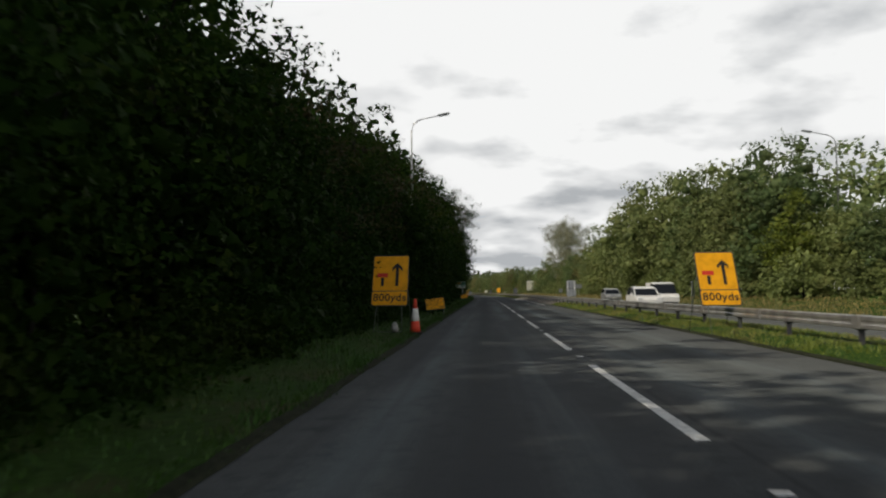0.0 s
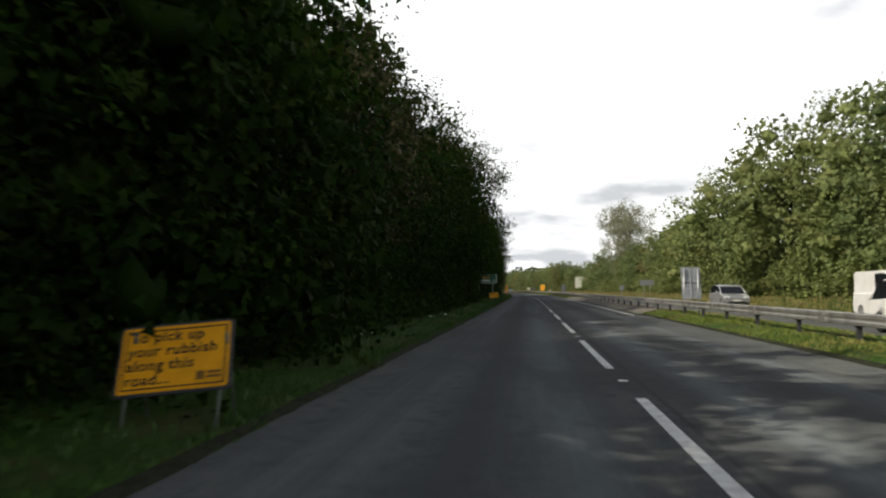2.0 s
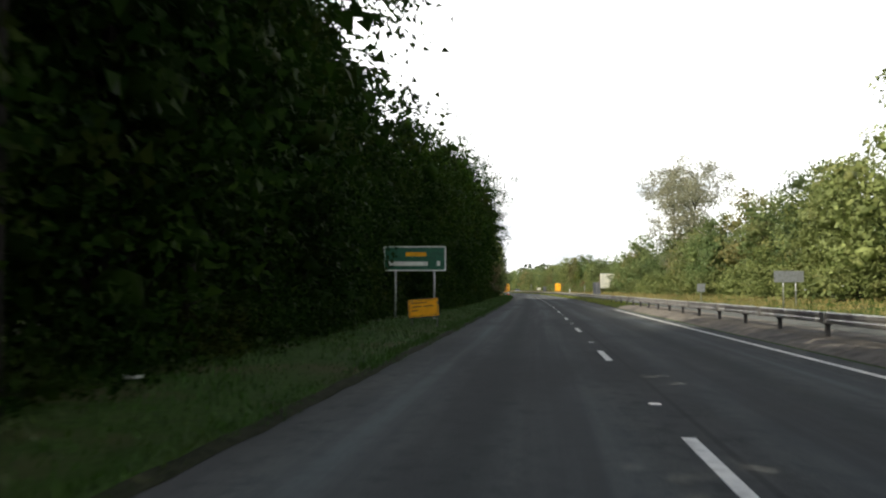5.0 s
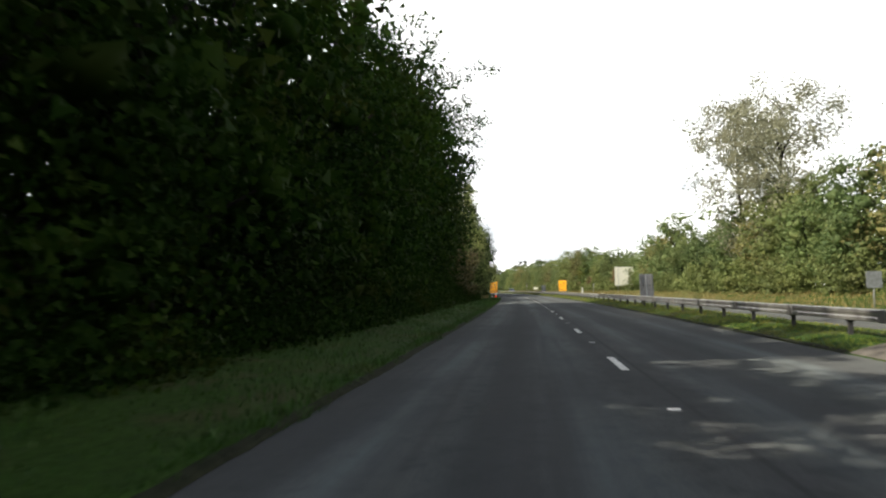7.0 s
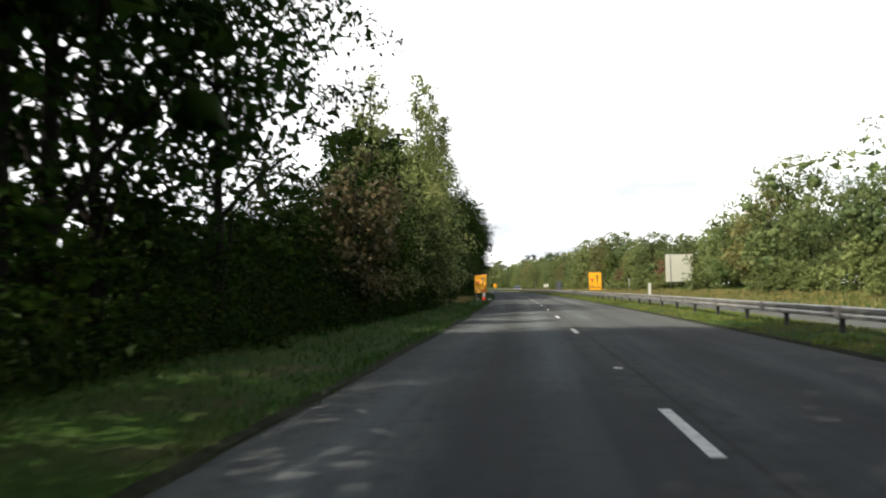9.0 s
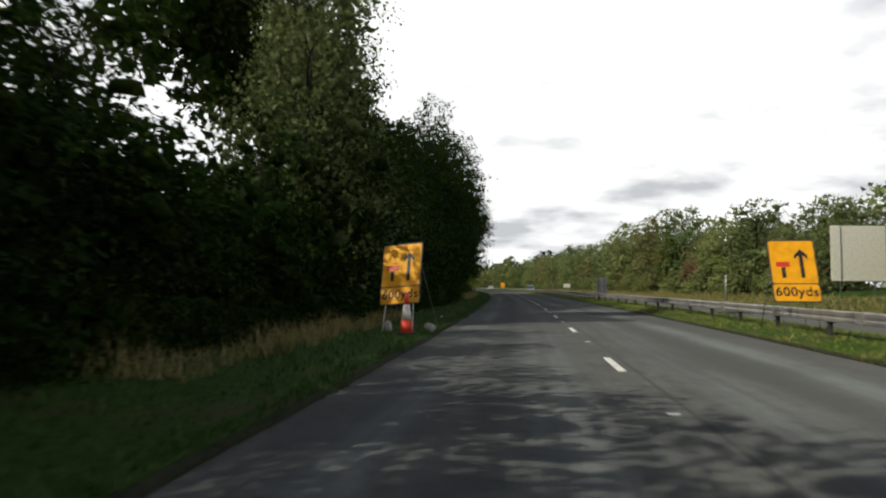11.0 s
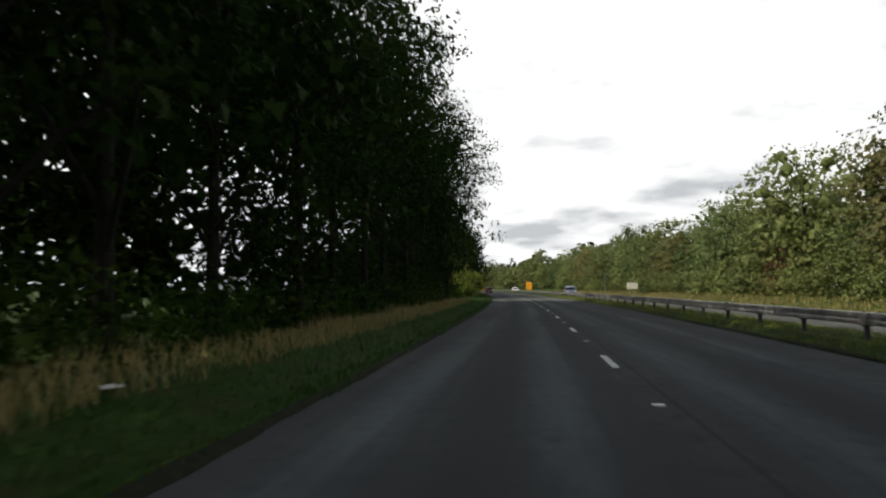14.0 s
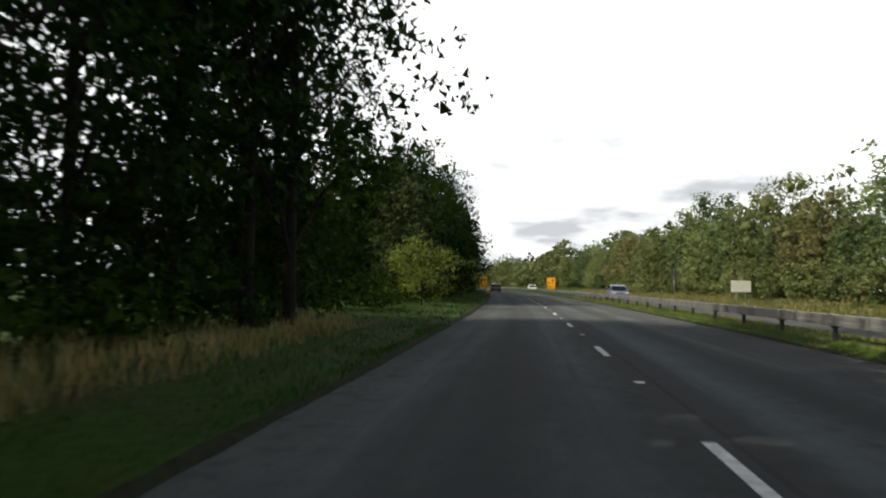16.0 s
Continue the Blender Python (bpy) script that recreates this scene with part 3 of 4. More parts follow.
s = 14.0
while s < 470:                                 # bushes along the near verge
    if (not 268 < s < 348 or rnd.random() < 0.8) and not 357 < s < 371:
        plant(rnd.choice(("thorn_a", "thorn_a", "thorn_b")), s, foot_left(s) - 2.0 + rnd.uniform(-0.5, 0.3), min(1.1, tall_left(s) / 6.5) * rnd.uniform(0.8, 1.1) * (1.08 if 225 < s < 230 else 1.12 if 230 < s < 238 else 0.75 if 171 < s < 191 else 0.85 if 284 < s < 350 else 1.0), rnd.uniform(0, 360), group="bushes along the near verge")
    s += (3.3 if s < 345 else 5.5) * rnd.uniform(0.8, 1.2)
s = 13.0
while s < 520:                                 # trees behind them
    h = tall_left(s)
    if 346.5 < s < 366 or 225 < s < 241:
        s += 4.2
        continue
    spec = "oak_far" if s > 366 else rnd.choice(("open", "lacy", "lacy")) if 282 < s < 348 else rnd.choice(("lacy", "lacy", "oak_a")) if 266 < s < 283 else rnd.choice(("lacy", "lacy", "oak_a")) if 170 < s < 191 else rnd.choice(("oak_a", "oak_b", "ash_a", "oak_a"))
    plant(spec, s, (-8.0 if 255 < s < 334 else -9.3 if 333 < s < 374 or 112 < s < 124 else -8.4) + rnd.uniform(-0.5, 0.5), h / HEIGHT[spec] * rnd.uniform(0.86, 1.1), rnd.uniform(0, 360), group="trees along the near verge")
    s += (4.2 if s < 400 else 7.0) * rnd.uniform(0.8, 1.2)
s = 34.0
while s < 520:                                 # front of the belt beyond the opposite carriageway
    h = tall_right(s)
    spec = rnd.choice(("far_a", "far_b", "far_c", "far_a", "far_b", "far_c", "far_a", "far_d"))
    plant(spec, s, (25.0 if 252 < s < 270 else 21.6) + rnd.uniform(-1.6, 1.6), 0.92 * h / HEIGHT[spec] * rnd.choice((0.6, 0.8, 0.95, 1.05, 1.15)), rnd.uniform(0, 360), 0.85, "trees beyond the far carriageway")
    s += (5.4 if s < 420 else 8.0) * rnd.uniform(0.75, 1.2) * max(0.75, h / 12)
s = 36.0
while s < 450:
    if 238 < s < 266:
        s += 5
        continue
    plant("shrub", s, 18.7 + rnd.uniform(-0.5, 0.6), rnd.uniform(0.6, 1.15), rnd.uniform(0, 360), 0.6, "low bushes beyond the far carriageway")
    s += 4.4 * rnd.uniform(0.7, 1.3)
plant("poplar", 245.5, -9.4, 1.0, 20)
plant("oak_a", 224.5, -8.7, 0.66, 80, group="trees along the near verge")
plant("oak_b", 228.6, -8.9, 0.6, 10, group="trees along the near verge")
plant("verge_tree", 240.6, -8.6, 1.38, 60)
plant("oak_a", 231.5, -12.4, 0.98, 15, group="trees along the near verge")
plant("oak_a", 227.0, -12.6, 1.0, 140, group="trees along the near verge")
plant("verge_tree", 250.5, -8.3, 1.05, 200)
plant("cone", 207.5, -8.4, 0.95, 10)
plant("cone", 213.5, -6.9, 1.08, 130)
plant("rust", 197, -6.7, 0.98, 0)
plant("verge_tree", 211.0, -7.0, 0.85, 20)
plant("verge_tree", 217.5, -7.5, 1.25, 90)
plant("bronze", 68, -7.4, 1.1, 30)
plant("bronze", 36.5, -8.4, 0.86, 200)
plant("bronze", 72.5, -7.9, 1.15, 120)
plant("bronze", 47.5, -8.3, 0.98, 300)
plant("rust_top", 101.5, -6.0, 1.0, 90)
plant("oak_b", 54.6, -7.3, 0.95, 70)
plant("oak_b", 50.8, -7.6, 0.95, 250)
plant("overhang", 107, -7.0, 0.95, 40)
plant("ash_a", 98.5, -7.3, 1.18, 70, group="trees along the near verge")
plant("oak_a", 105.5, -7.5, 1.38, 210, group="trees along the near verge")
plant("ash_a", 92.5, -7.4, 1.12, 150, group="trees along the near verge")
plant("overhang", 113, -7.9, 1.05, 200)
plant("overhang", 166, -8.2, 1.0, 310)
plant("oak_a", 185.5, -8.7, 1.4, 75, group="trees along the near verge")
for ps, pl, size in ((56.6, -6.1, 1.2), (55.2, -6.3, 1.3), (53.6, -6.5, 1.2), (51.8, -6.6, 1.25)):
    plant("thorn_a", ps, pl, size, ps * 31, group="bushes along the near verge")
plant("overhang", 183, -8.6, 1.08, 120)
plant("overhang", 175, -8.8, 1.1, 20)
plant("oak_b", 369.5, -8.6, 1.1, 40, group="trees along the near verge")
plant("overhang", 339.5, -7.8, 1.08, 60)
plant("lacy", 341.0, -7.3, 1.34, 250, group="trees along the near verge")
plant("oak_b", 343.0, -9.4, 1.1, 170, group="trees along the near verge")
plant("oak_b", 221.0, -8.3, 0.78, 300, group="trees along the near verge")
plant("yellow", 360.0, -6.5, 0.95, 0)
plant("verge_tree", 366.5, -8.4, 1.05, 60)
plant("yellow", 391, -6.4, 1.1, 80)
plant("shrub", 254.5, 19.4, 1.35, 40, 0.6, "low bushes beyond the far carriageway")
plant("pale", 197, 21.0, 1.1, 0, 0.8)
plant("pale", 205, 20.3, 1.2, 140, 0.8)
for ps, pl, size in ((301, 19.0, 0.95), (338, 18.9, 0.85), (316, 19.4, 1.1), (272, 19.0, 0.9)):
    plant("red", ps, pl, size, ps * 7, 0.6)
for ps, pl, size in ((63, 19.4, 1.0), (112, 19.2, 0.9), (130, 19.0, 0.8), (313, 19.6, 1.05), (70, 20.2, 0.9)):
    plant("gold", ps, pl, size, ps * 5, 0.7)


def belt(name, s0, s1, lat, every, tall, leaves, size, material, label, wide=4.0, seed=3, low=0.0, base=0.0, clear=(), vary=(0.85, 1.12), core=0.0):
    """A wood too deep to count its trees, as one mass of crowns."""
    rng = np.random.default_rng(seed)
    out, lumps, tris, s, n = [], [], [], s0, 0
    while s < s1:
        if clear and any(p < s < q for p, q in clear) and rng.random() < (1.0 if 345 < s < 366 else 0.95 if 191 < s < 207 else 0.8):
            s += every
            continue
        h = tall(s) * rng.uniform(*vary)
        lobes = crown_lobes(rng, h, wide * rng.uniform(0.85, 1.15), low, 12, "round")
        p = np.array(place(s, (lat + rng.uniform(-1, 1)) if isinstance(lat, (int, float)) else lat(s) + rng.uniform(-0.35, 0.25), base))
        out.append(leaf_cloud(rng, lobes, leaves, size * 1.3, min(0.8, wide * 0.15)) + p)
        if core:
            v, f = inner_blocker(rng, lobes, core)
            lumps.append(v + p)
            tris.append(f + n)
            n += len(v)
        s += every * rng.uniform(0.8, 1.2)
    return tagged(leaves_mesh(name, np.concatenate(out), material, None, (1, 2, 3), (np.concatenate(lumps), np.concatenate(tris)) if core else None), label, "woodland", kind="stuff")


belt("woodland", 12, 480, -12.3, 3.7, lambda s: tall_left(s) * (1.45 if s < 60 else 1.35 if s < 93 else 1.15 if s < 106 else 1.4 if s < 134 else 1.2 if s < 164 else 0.72 if 238 < s < 264 else 1.0), 1150, 0.36, LEAF_SHADED, "dark dense woodland behind the near trees", 4.0, 3, clear=((170, 190), (191, 207), (267, 368)), core=0.3)
# second row added behind, to block sun and close gaps between the crowns
belt("woodland", 12, 480, -18.5, 4.5, lambda s: tall_left(s) * (1.6 if s < 162 else 0.8), 1050, 0.62, LEAF_SHADED, "dark row of crowns added behind the first trees to block sun and gaps", 4.3, 13, 0.0, 0.0, ((170, 190), (191, 207), (267, 368)))
belt("woodland", 266, 343, -10.8, 2.7, lambda s: tall_left(s) * 1.05, 1150, 0.2, LEAF_SHADED, "high dark canopy over bare trunks at the wood's edge", 3.6, 14, 5.6)
belt("woodland", 268, 343, -15.5, 3.6, lambda s: tall_left(s) * 1.1, 620, 0.32, LEAF_SHADED, "high dark canopy deeper in the wood", 4.2, 15, 6.5)
# tall crowns, mostly hidden, added far back to keep sun flecks off the road
for a, b, low, high in ((-10, 48, 4.0, 21.5), (104, 150, 6.0, 24.0), (251, 336, 11.0, 22.0)):
    belt("woodland", a, b, -18.5, 3.6, lambda s: high, 1450, 0.5, LEAF_SHADED, "tall crowns added at the back of the wood to shade the road", 4.4, int(a) + 60, low)
belt("woodland", 170, 187, -9.8, 2.5, lambda s: tall_left(s) * 1.0, 1500, 0.2, LEAF_SHADED, "high dark canopy over light lower boughs", 3.6, 18, 6.0)
belt("woodland", 36, 560, 26.5, 6.0, lambda s: tall_right(s) * 1.06, 1100, 0.42, LEAF_MID, "dense mid green woodland beyond the opposite carriageway", 4.8, 4, 0.0, 0.8, (), (0.72, 1.14))
belt("woodland", 530, 1000, 23, 6.0, lambda s: 13 + 2 * math.sin(s * 0.05), 500, 0.85, LEAF_OLIVE, "distant olive green woodland at the bend", 5.0, 5)
belt("woodland", 480, 900, -12, 6.0, lambda s: 12.0, 420, 0.8, LEAF_SHADED, "distant dark trees along the road", 4.5, 6)
belt("woodland", 420, 1000, 36, 9.0, lambda s: 15 + 2 * math.sin(s * 0.04), 400, 1.0, LEAF_SHADED, "distant dark woodland rising behind the far trees", 6.0, 7)
belt("undergrowth", 17, 282, lambda s: foot_left(s) - 0.7, 0.8, lambda s: 1.3 + 0.5 * math.sin(s * 0.7) * math.sin(s * 0.23), 420, 0.085, LEAF_SHADED, "low dark brambles spreading onto the verge grass", 1.0, 8, -0.25, vary=(0.55, 1.25))
belt("undergrowth", 17, 345, lambda s: foot_left(s) - 0.9, 1.9, lambda s: 1.5, 380, 0.08, LEAF_MID_SHADED, "leafy weeds at the foot of the trees", 0.9, 17, -0.2, vary=(0.5, 1.2))
belt("undergrowth", 286, 352, -10.0, 2.4, lambda s: 7.0, 900, 0.13, LEAF_SHADED, "thin tall saplings between the trunks", 2.2, 16, 0.8)
belt("undergrowth", 268, 470, -8.2, 1.3, lambda s: 1.8, 150, 0.15, LEAF_MID_SHADED, "mixed brambles under open trees", 1.2, 9, -0.1)
# leaf bank added along the back to block horizon light between the trunks
belt("undergrowth", -30, 470, -16.5, 2.6, lambda s: 4.8, 190, 0.5, LEAF_SHADED, "dark leaf bank added to block light behind the wood", 2.4, 10, -0.1, clear=((172, 190), (286, 352)))


# ---- grass ----
def blades(name, s0, s1, edge, count, tall, wide, material, label, seed):
    """Single blades strewn over a band; edge(s) gives its two sides."""
    rng = np.random.default_rng(seed)
    ss = rng.uniform(s0, s1, count)
    a, b = edge
    lat = a + (b - a) * rng.random(count) + 0.12 * np.sin(ss * 1.7) * np.sin(ss * 0.53)
    h, out = heading_all(ss), widen(ss, lat)
    x = np.interp(ss, GRID, LINE_X) + out * np.cos(h)
    y = np.interp(ss, GRID, LINE_Y) + out * np.sin(h)
    z = np.interp(lat, [p[0] for p in GROUND_SHAPE], [p[1] for p in GROUND_SHAPE]) - 0.01
    t = tall * rng.uniform(0.45, 1.25, count) * (0.75 + 0.4 * np.sin(ss * 0.9 + lat * 2.0) * np.sin(ss * 0.31))
    q = rng.uniform(0, 2 * math.pi, count)
    lean = rng.uniform(0.1, 0.7, count) * t
    foot = np.stack([x, y, z], 1)
    side = np.stack([np.cos(q), np.sin(q), 0 * q], 1) * wide * rng.uniform(0.6, 1.3, count)[:, None]
    q2 = q + rng.uniform(0.8, 2.3, count)
    tip = foot + np.stack([np.cos(q2) * lean, np.sin(q2) * lean, t], 1)
    mid = foot * 0.5 + tip * 0.5 + np.stack([0 * q, 0 * q, t * 0.12], 1)
    v = np.stack([foot - side, foot + side, mid + side * 0.6, tip], 1).reshape(-1, 3)
    return tagged(leaves_mesh(name, v, material, None, (0, 1, 3)), label, "grass", kind="stuff")


def heading_all(ss):
    return np.interp(ss, GRID, TURN)


blades("grass", 8, 345, (-3.72, -6.7), 85000, 0.13, 0.012, GRASS_SHADE, "short green grass on the near verge", 21)
blades("grass", 345, 480, (-3.72, -6.9), 9000, 0.16, 0.03, GRASS_SHADE, "green grass on the verge further on", 22)
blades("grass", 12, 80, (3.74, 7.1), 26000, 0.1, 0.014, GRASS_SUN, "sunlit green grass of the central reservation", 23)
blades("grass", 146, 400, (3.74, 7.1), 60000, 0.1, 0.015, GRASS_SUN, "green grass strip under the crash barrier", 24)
blades("dry_grass", 20, 480, (14.5, 18.6), 60000, 0.27, 0.02, STRAW, "straw coloured dry grass beyond the opposite carriageway", 25)
blades("dry_grass", 282, 342, (-5.4, -7.4), 7000, 0.46, 0.01, STRAW, "tall dry brown grass at the wood's edge", 26)
blades("dry_grass", 226, 244, (-5.4, -6.9), 2200, 0.5, 0.01, STRAW, "tuft of pale dry grass behind the roadworks sign", 27)

blades("grass", 8, 345, (-3.66, -4.02), 42000, 0.13, 0.011, GRASS_SHADE, "grass lapping over the near road edge", 28)
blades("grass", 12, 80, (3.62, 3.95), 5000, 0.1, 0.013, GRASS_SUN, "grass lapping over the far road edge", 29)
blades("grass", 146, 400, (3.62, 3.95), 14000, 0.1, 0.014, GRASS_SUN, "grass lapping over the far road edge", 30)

# ---- paved strip in the reservation, and dirt along the edges ----
GRAVEL = paint("dusty_concrete", (0.17, 0.155, 0.135), 0.9, wear=0.45, scale=3.0, spec=0.1)
DIRT = paint("edge_dirt", (0.032, 0.036, 0.022), 0.95, wear=0.5, scale=8.0, spec=0.05)
hard = strip("reservation_paving", 80, 146, [(3.71, -0.02), (3.74, 0.012), (3.95, 0.09), (4.6, 0.18), (5.4, 0.21), (6.6, 0.18), (7.1, 0.03), (7.14, 0.01)], 3, GRAVEL)
tagged(hard, "dusty brown paving between the carriageways", "paving", kind="structure")


def dirt_edge(name, s0, s1, lat, side, seed):
    """Crumbled soil that laps unevenly over the asphalt's edge."""
    rng = np.random.default_rng(seed)
    ss = np.arange(s0, s1, 0.4)
    slow = np.interp(ss, np.arange(s0, s1 + 3, 2.3), rng.random(len(np.arange(s0, s1 + 3, 2.3))))
    on = 0.005 + 0.07 * slow ** 2 + 0.04 * rng.random(len(ss)) ** 2
    off = 0.06 + 0.05 * rng.random(len(ss))
    v = [place(q, float(widen(q, lat)) + o, z) for q, u, w in zip(ss, on, off) for o, z in ((-side * u, 0.004), (-side * u * 0.4, 0.022), (0.0, 0.03), (side * w, 0.055))]
    f = [(4 * i + j, 4 * i + j + 1, 4 * i + j + 5, 4 * i + j + 4) for i in range(len(ss) - 1) for j in range(3)]
    return tagged(raw(name, v, f, DIRT), "dark soil and litter crumbled along the asphalt edge", "soil", kind="stuff")


dirt_edge("edge_soil", 5, 430, -3.68, -1, 41)
dirt_edge("edge_soil", 5, 80, 3.68, 1, 42)
dirt_edge("edge_soil", 146, 430, 3.68, 1, 43)


# ---- road studs ----
def road_stud():
    top = empty("road_stud")
    bm = bm_new()
    box(bm, -0.065, -0.05, 0.0, 0.065, 0.05, 0.016, 0.006)
    part("casing", bm, RAIL, top)
    bm = bm_new()
    box(bm, -0.05, -0.056, 0.004, 0.05, -0.044, 0.015, 0.003)
    part("reflector", bm, LAMP_GLASS, top)
    return tagged(top, "small white reflecting road stud between lane marks", "road stud", "road studs")


stud = road_stud()
spots = [24.66 + 9 * k + 1.5 for k in range(-1, 7)] + [127.12 + 9 * k + 3.5 for k in range(-4, 9)] + [221.58 + 9 * k + 3.5 for k in range(-1, 22)]
stud.matrix_basis = stand(spots[0], -0.05, 0.028)
for q in spots[1:]:
    copy_thing(stud, stand(q, -0.05, 0.028))


# ---- signs ----
def lettering(text, height, material, parent, m, name="lettering", label="", side="CENTER"):
    cu = bpy.data.curves.new("text", "FONT")
    cu.body, cu.size, cu.extrude, cu.align_x, cu.offset, cu.space_character = text, height * 1.38, 0.002, side, height * 0.022, 1.08
    tmp = new("text", cu)
    me = bpy.data.meshes.new_from_object(tmp.evaluated_get(bpy.context.evaluated_depsgraph_get()))
    bpy.data.objects.remove(tmp)
    me.materials.clear()
    me.materials.append(material)
    ob = new(name, me)
    ob.parent = parent
    ob.matrix_basis = m
    return tagged(ob, label)


def slab(w, h, d, corner=0.04, seg=4):
    """A board in its own plane: x across, z up from its lower edge, y back; rounded corners."""
    bm = bm_new()
    ring = []
    for cx, cz, a0 in ((w / 2 - corner, corner, -90), (w / 2 - corner, h - corner, 0), (-w / 2 + corner, h - corner, 90), (-w / 2 + corner, corner, 180)):
        for i in range(seg + 1):
            a = radians(a0 + 90 * i / seg)
            ring.append((cx + corner * math.cos(a), cz + corner * math.sin(a)))
    f = [bm.verts.new((x, 0, z)) for x, z in ring]
    b = [bm.verts.new((x, d, z)) for x, z in ring]
    bm.faces.new(f)
    bm.faces.new(b[::-1])
    for i in range(len(ring)):
        bm.faces.new((f[i - 1], b[i - 1], b[i], f[i]))
    bmesh.ops.recalc_face_normals(bm, faces=bm.faces)
    return bm


def poly(points, d):
    bm = bm_new()
    f = [bm.verts.new((x, 0, z)) for x, z in points]
    b = [bm.verts.new((x, d, z)) for x, z in points]
    bm.faces.new(f)
    bm.faces.new(b[::-1])
    for i in range(len(points)):
        bm.faces.new((f[i - 1], b[i - 1], b[i], f[i]))
    bmesh.ops.recalc_face_normals(bm, faces=bm.faces)
    return bm


FACE = Matrix.Rotation(radians(90), 4, "X")    # letters stand up and face back down the road


def roadworks_sign(text, m, lean=24.0, label="", leg=None):
    """A lane closed sign on a folding frame, leaning back."""
    top = empty("roadworks_sign", m)
    tilt = Matrix.Translation((0, -0.36, 0.8)) @ Matrix.Rotation(radians(-lean), 4, "X")

    def on(name, bm, mat, y=0.0, x=0.0, z=0.0, label=""):
        ob = part(name, bm, mat, top, label)
        ob.matrix_basis = tilt @ Matrix.Translation((x, y, z))
        return ob
    on("backing_board", slab(1.1, 1.68, 0.025, 0.06), DARK_STEEL, 0.004, 0, -0.02)
    on("sign_face", slab(1.05, 1.15, 0.006, 0.05), YELLOW, -0.004, 0, 0.475)
    on("distance_plate", slab(1.05, 0.44, 0.006, 0.05), YELLOW, -0.004, 0, 0.005)
    on("arrow", poly([(-0.045, 0), (0.045, 0), (0.045, 0.62), (0.155, 0.5), (0.155, 0.61), (0, 0.78), (-0.155, 0.61), (-0.155, 0.5), (-0.045, 0.62)], 0.004), BLACK, -0.009, 0.2, 0.62, "black arrow pointing up")
    on("closed_lane_stem", poly([(-0.045, 0), (0.045, 0), (0.045, 0.28), (-0.045, 0.28)], 0.004), BLACK, -0.009, -0.24, 0.62)
    on("closed_lane_bar", poly([(-0.16, 0), (0.16, 0), (0.16, 0.13), (-0.16, 0.13)], 0.004), SIGN_RED, -0.009, -0.24, 0.92, "red bar over the closed lane")
    lettering(text, 0.238, BLACK, top, tilt @ Matrix.Translation((0, -0.008, 0.14)) @ FACE, label="black distance lettering")
    up = Vector((0, math.sin(radians(lean)), math.cos(radians(lean))))
    foot = Vector((0, -0.36, 0.8)) - up * 0.87
    for x in (-0.36, 0.36):
        bm = bm_new()
        a = Vector((x, -0.33, 0.8)) + up * 0.3
        tube(bm, [a, Vector((x * 1.15, foot.y, 0.02))], [0.012, 0.012], 6)
        part("leg", bm, leg or LEG, top)
        bm = bm_new()
        b = Vector((x * 1.2, -0.3, 0.8)) + up * 1.3
        tube(bm, [b, Vector((x * 1.5, 1.0, 0.02))], [0.012, 0.012], 6)
        part("leg", bm, LEG, top)
    bm = bm_new()
    tube(bm, [(-0.42, foot.y, 0.03), (0.42, foot.y, 0.03)], [0.014, 0.014], 6)
    part("foot_bar", bm, LEG, top)
    return tagged(top, label, "road sign", "lane closed signs")


def sandbag(m):
    """A half-filled sack slumped over a frame's foot bar."""
    bm = bm_new()
    bmesh.ops.create_icosphere(bm, subdivisions=3, radius=1.0)
    for v in bm.verts:
        c = v.co
        q = (c.z + 1) / 2
        w = 1.0 - 0.45 * q ** 2
        c.x, c.y, c.z = 0.14 * w * math.copysign(abs(c.x) ** 0.7, c.x) + 0.05 * q, 0.11 * w * math.copysign(abs(c.y) ** 0.7, c.y), 0.3 * q
        c += Vector(noise.noise_vector(c * 9)) * 0.035
        c.z = max(0.0, c.z)
    for f in bm.faces:
        f.smooth = True
    ob = part("sandbag", bm, SACK)
    ob.matrix_basis = m
    return tagged(ob, "dirty white woven sandbag weighing down a sign frame", "sandbag", "sandbags")


def cone(m):
    top = empty("traffic_cone", m)
    bm = bm_new()
    box(bm, -0.21, -0.21, 0.0, 0.21, 0.21, 0.045, 0.012)
    part("base", bm, RUBBER, top, "black rubber base")
    for name, z0, z1, mat in (("lower_body", 0.045, 0.36, CONE_RED), ("reflective_sleeve", 0.36, 0.72, WHITE), ("upper_body", 0.72, 1.0, CONE_RED)):
        bm = bm_new()

        def r(z):
            return 0.165 - 0.128 * z + (0.004 if name == "reflective_sleeve" else 0)
        tube(bm, [(0, 0, z0), (0, 0, (z0 + z1) / 2), (0, 0, z1)], [r(z0), r((z0 + z1) / 2), r(z1)], 20)
        part(name, bm, mat, top)
    return tagged(top, "red traffic cone with a dirty white sleeve on the verge", "traffic cone", "traffic cones")


roadworks_sign("800yds", stand(34.4, -4.62, 0.06), label="yellow lane closed sign reading 800yds beside the verge")
roadworks_sign("800yds", stand(33.5, 4.78, 0.02), label="yellow lane closed sign reading 800yds at the barrier")
roadworks_sign("600yds", stand(236.5, -4.44, 0.0, -12, 1.0) @ Matrix.Rotation(radians(-4.5), 4, "Y"), 20, leg=WHITE, label="yellow lane closed sign reading 600yds on the verge")
roadworks_sign("600yds", stand(236.8, 5.25, 0.1, -4), 22, label="yellow lane closed sign reading 600yds over the barrier")
roadworks_sign("400yds", stand(420, 4.4, 0.08), label="far yellow lane closed sign at the barrier")
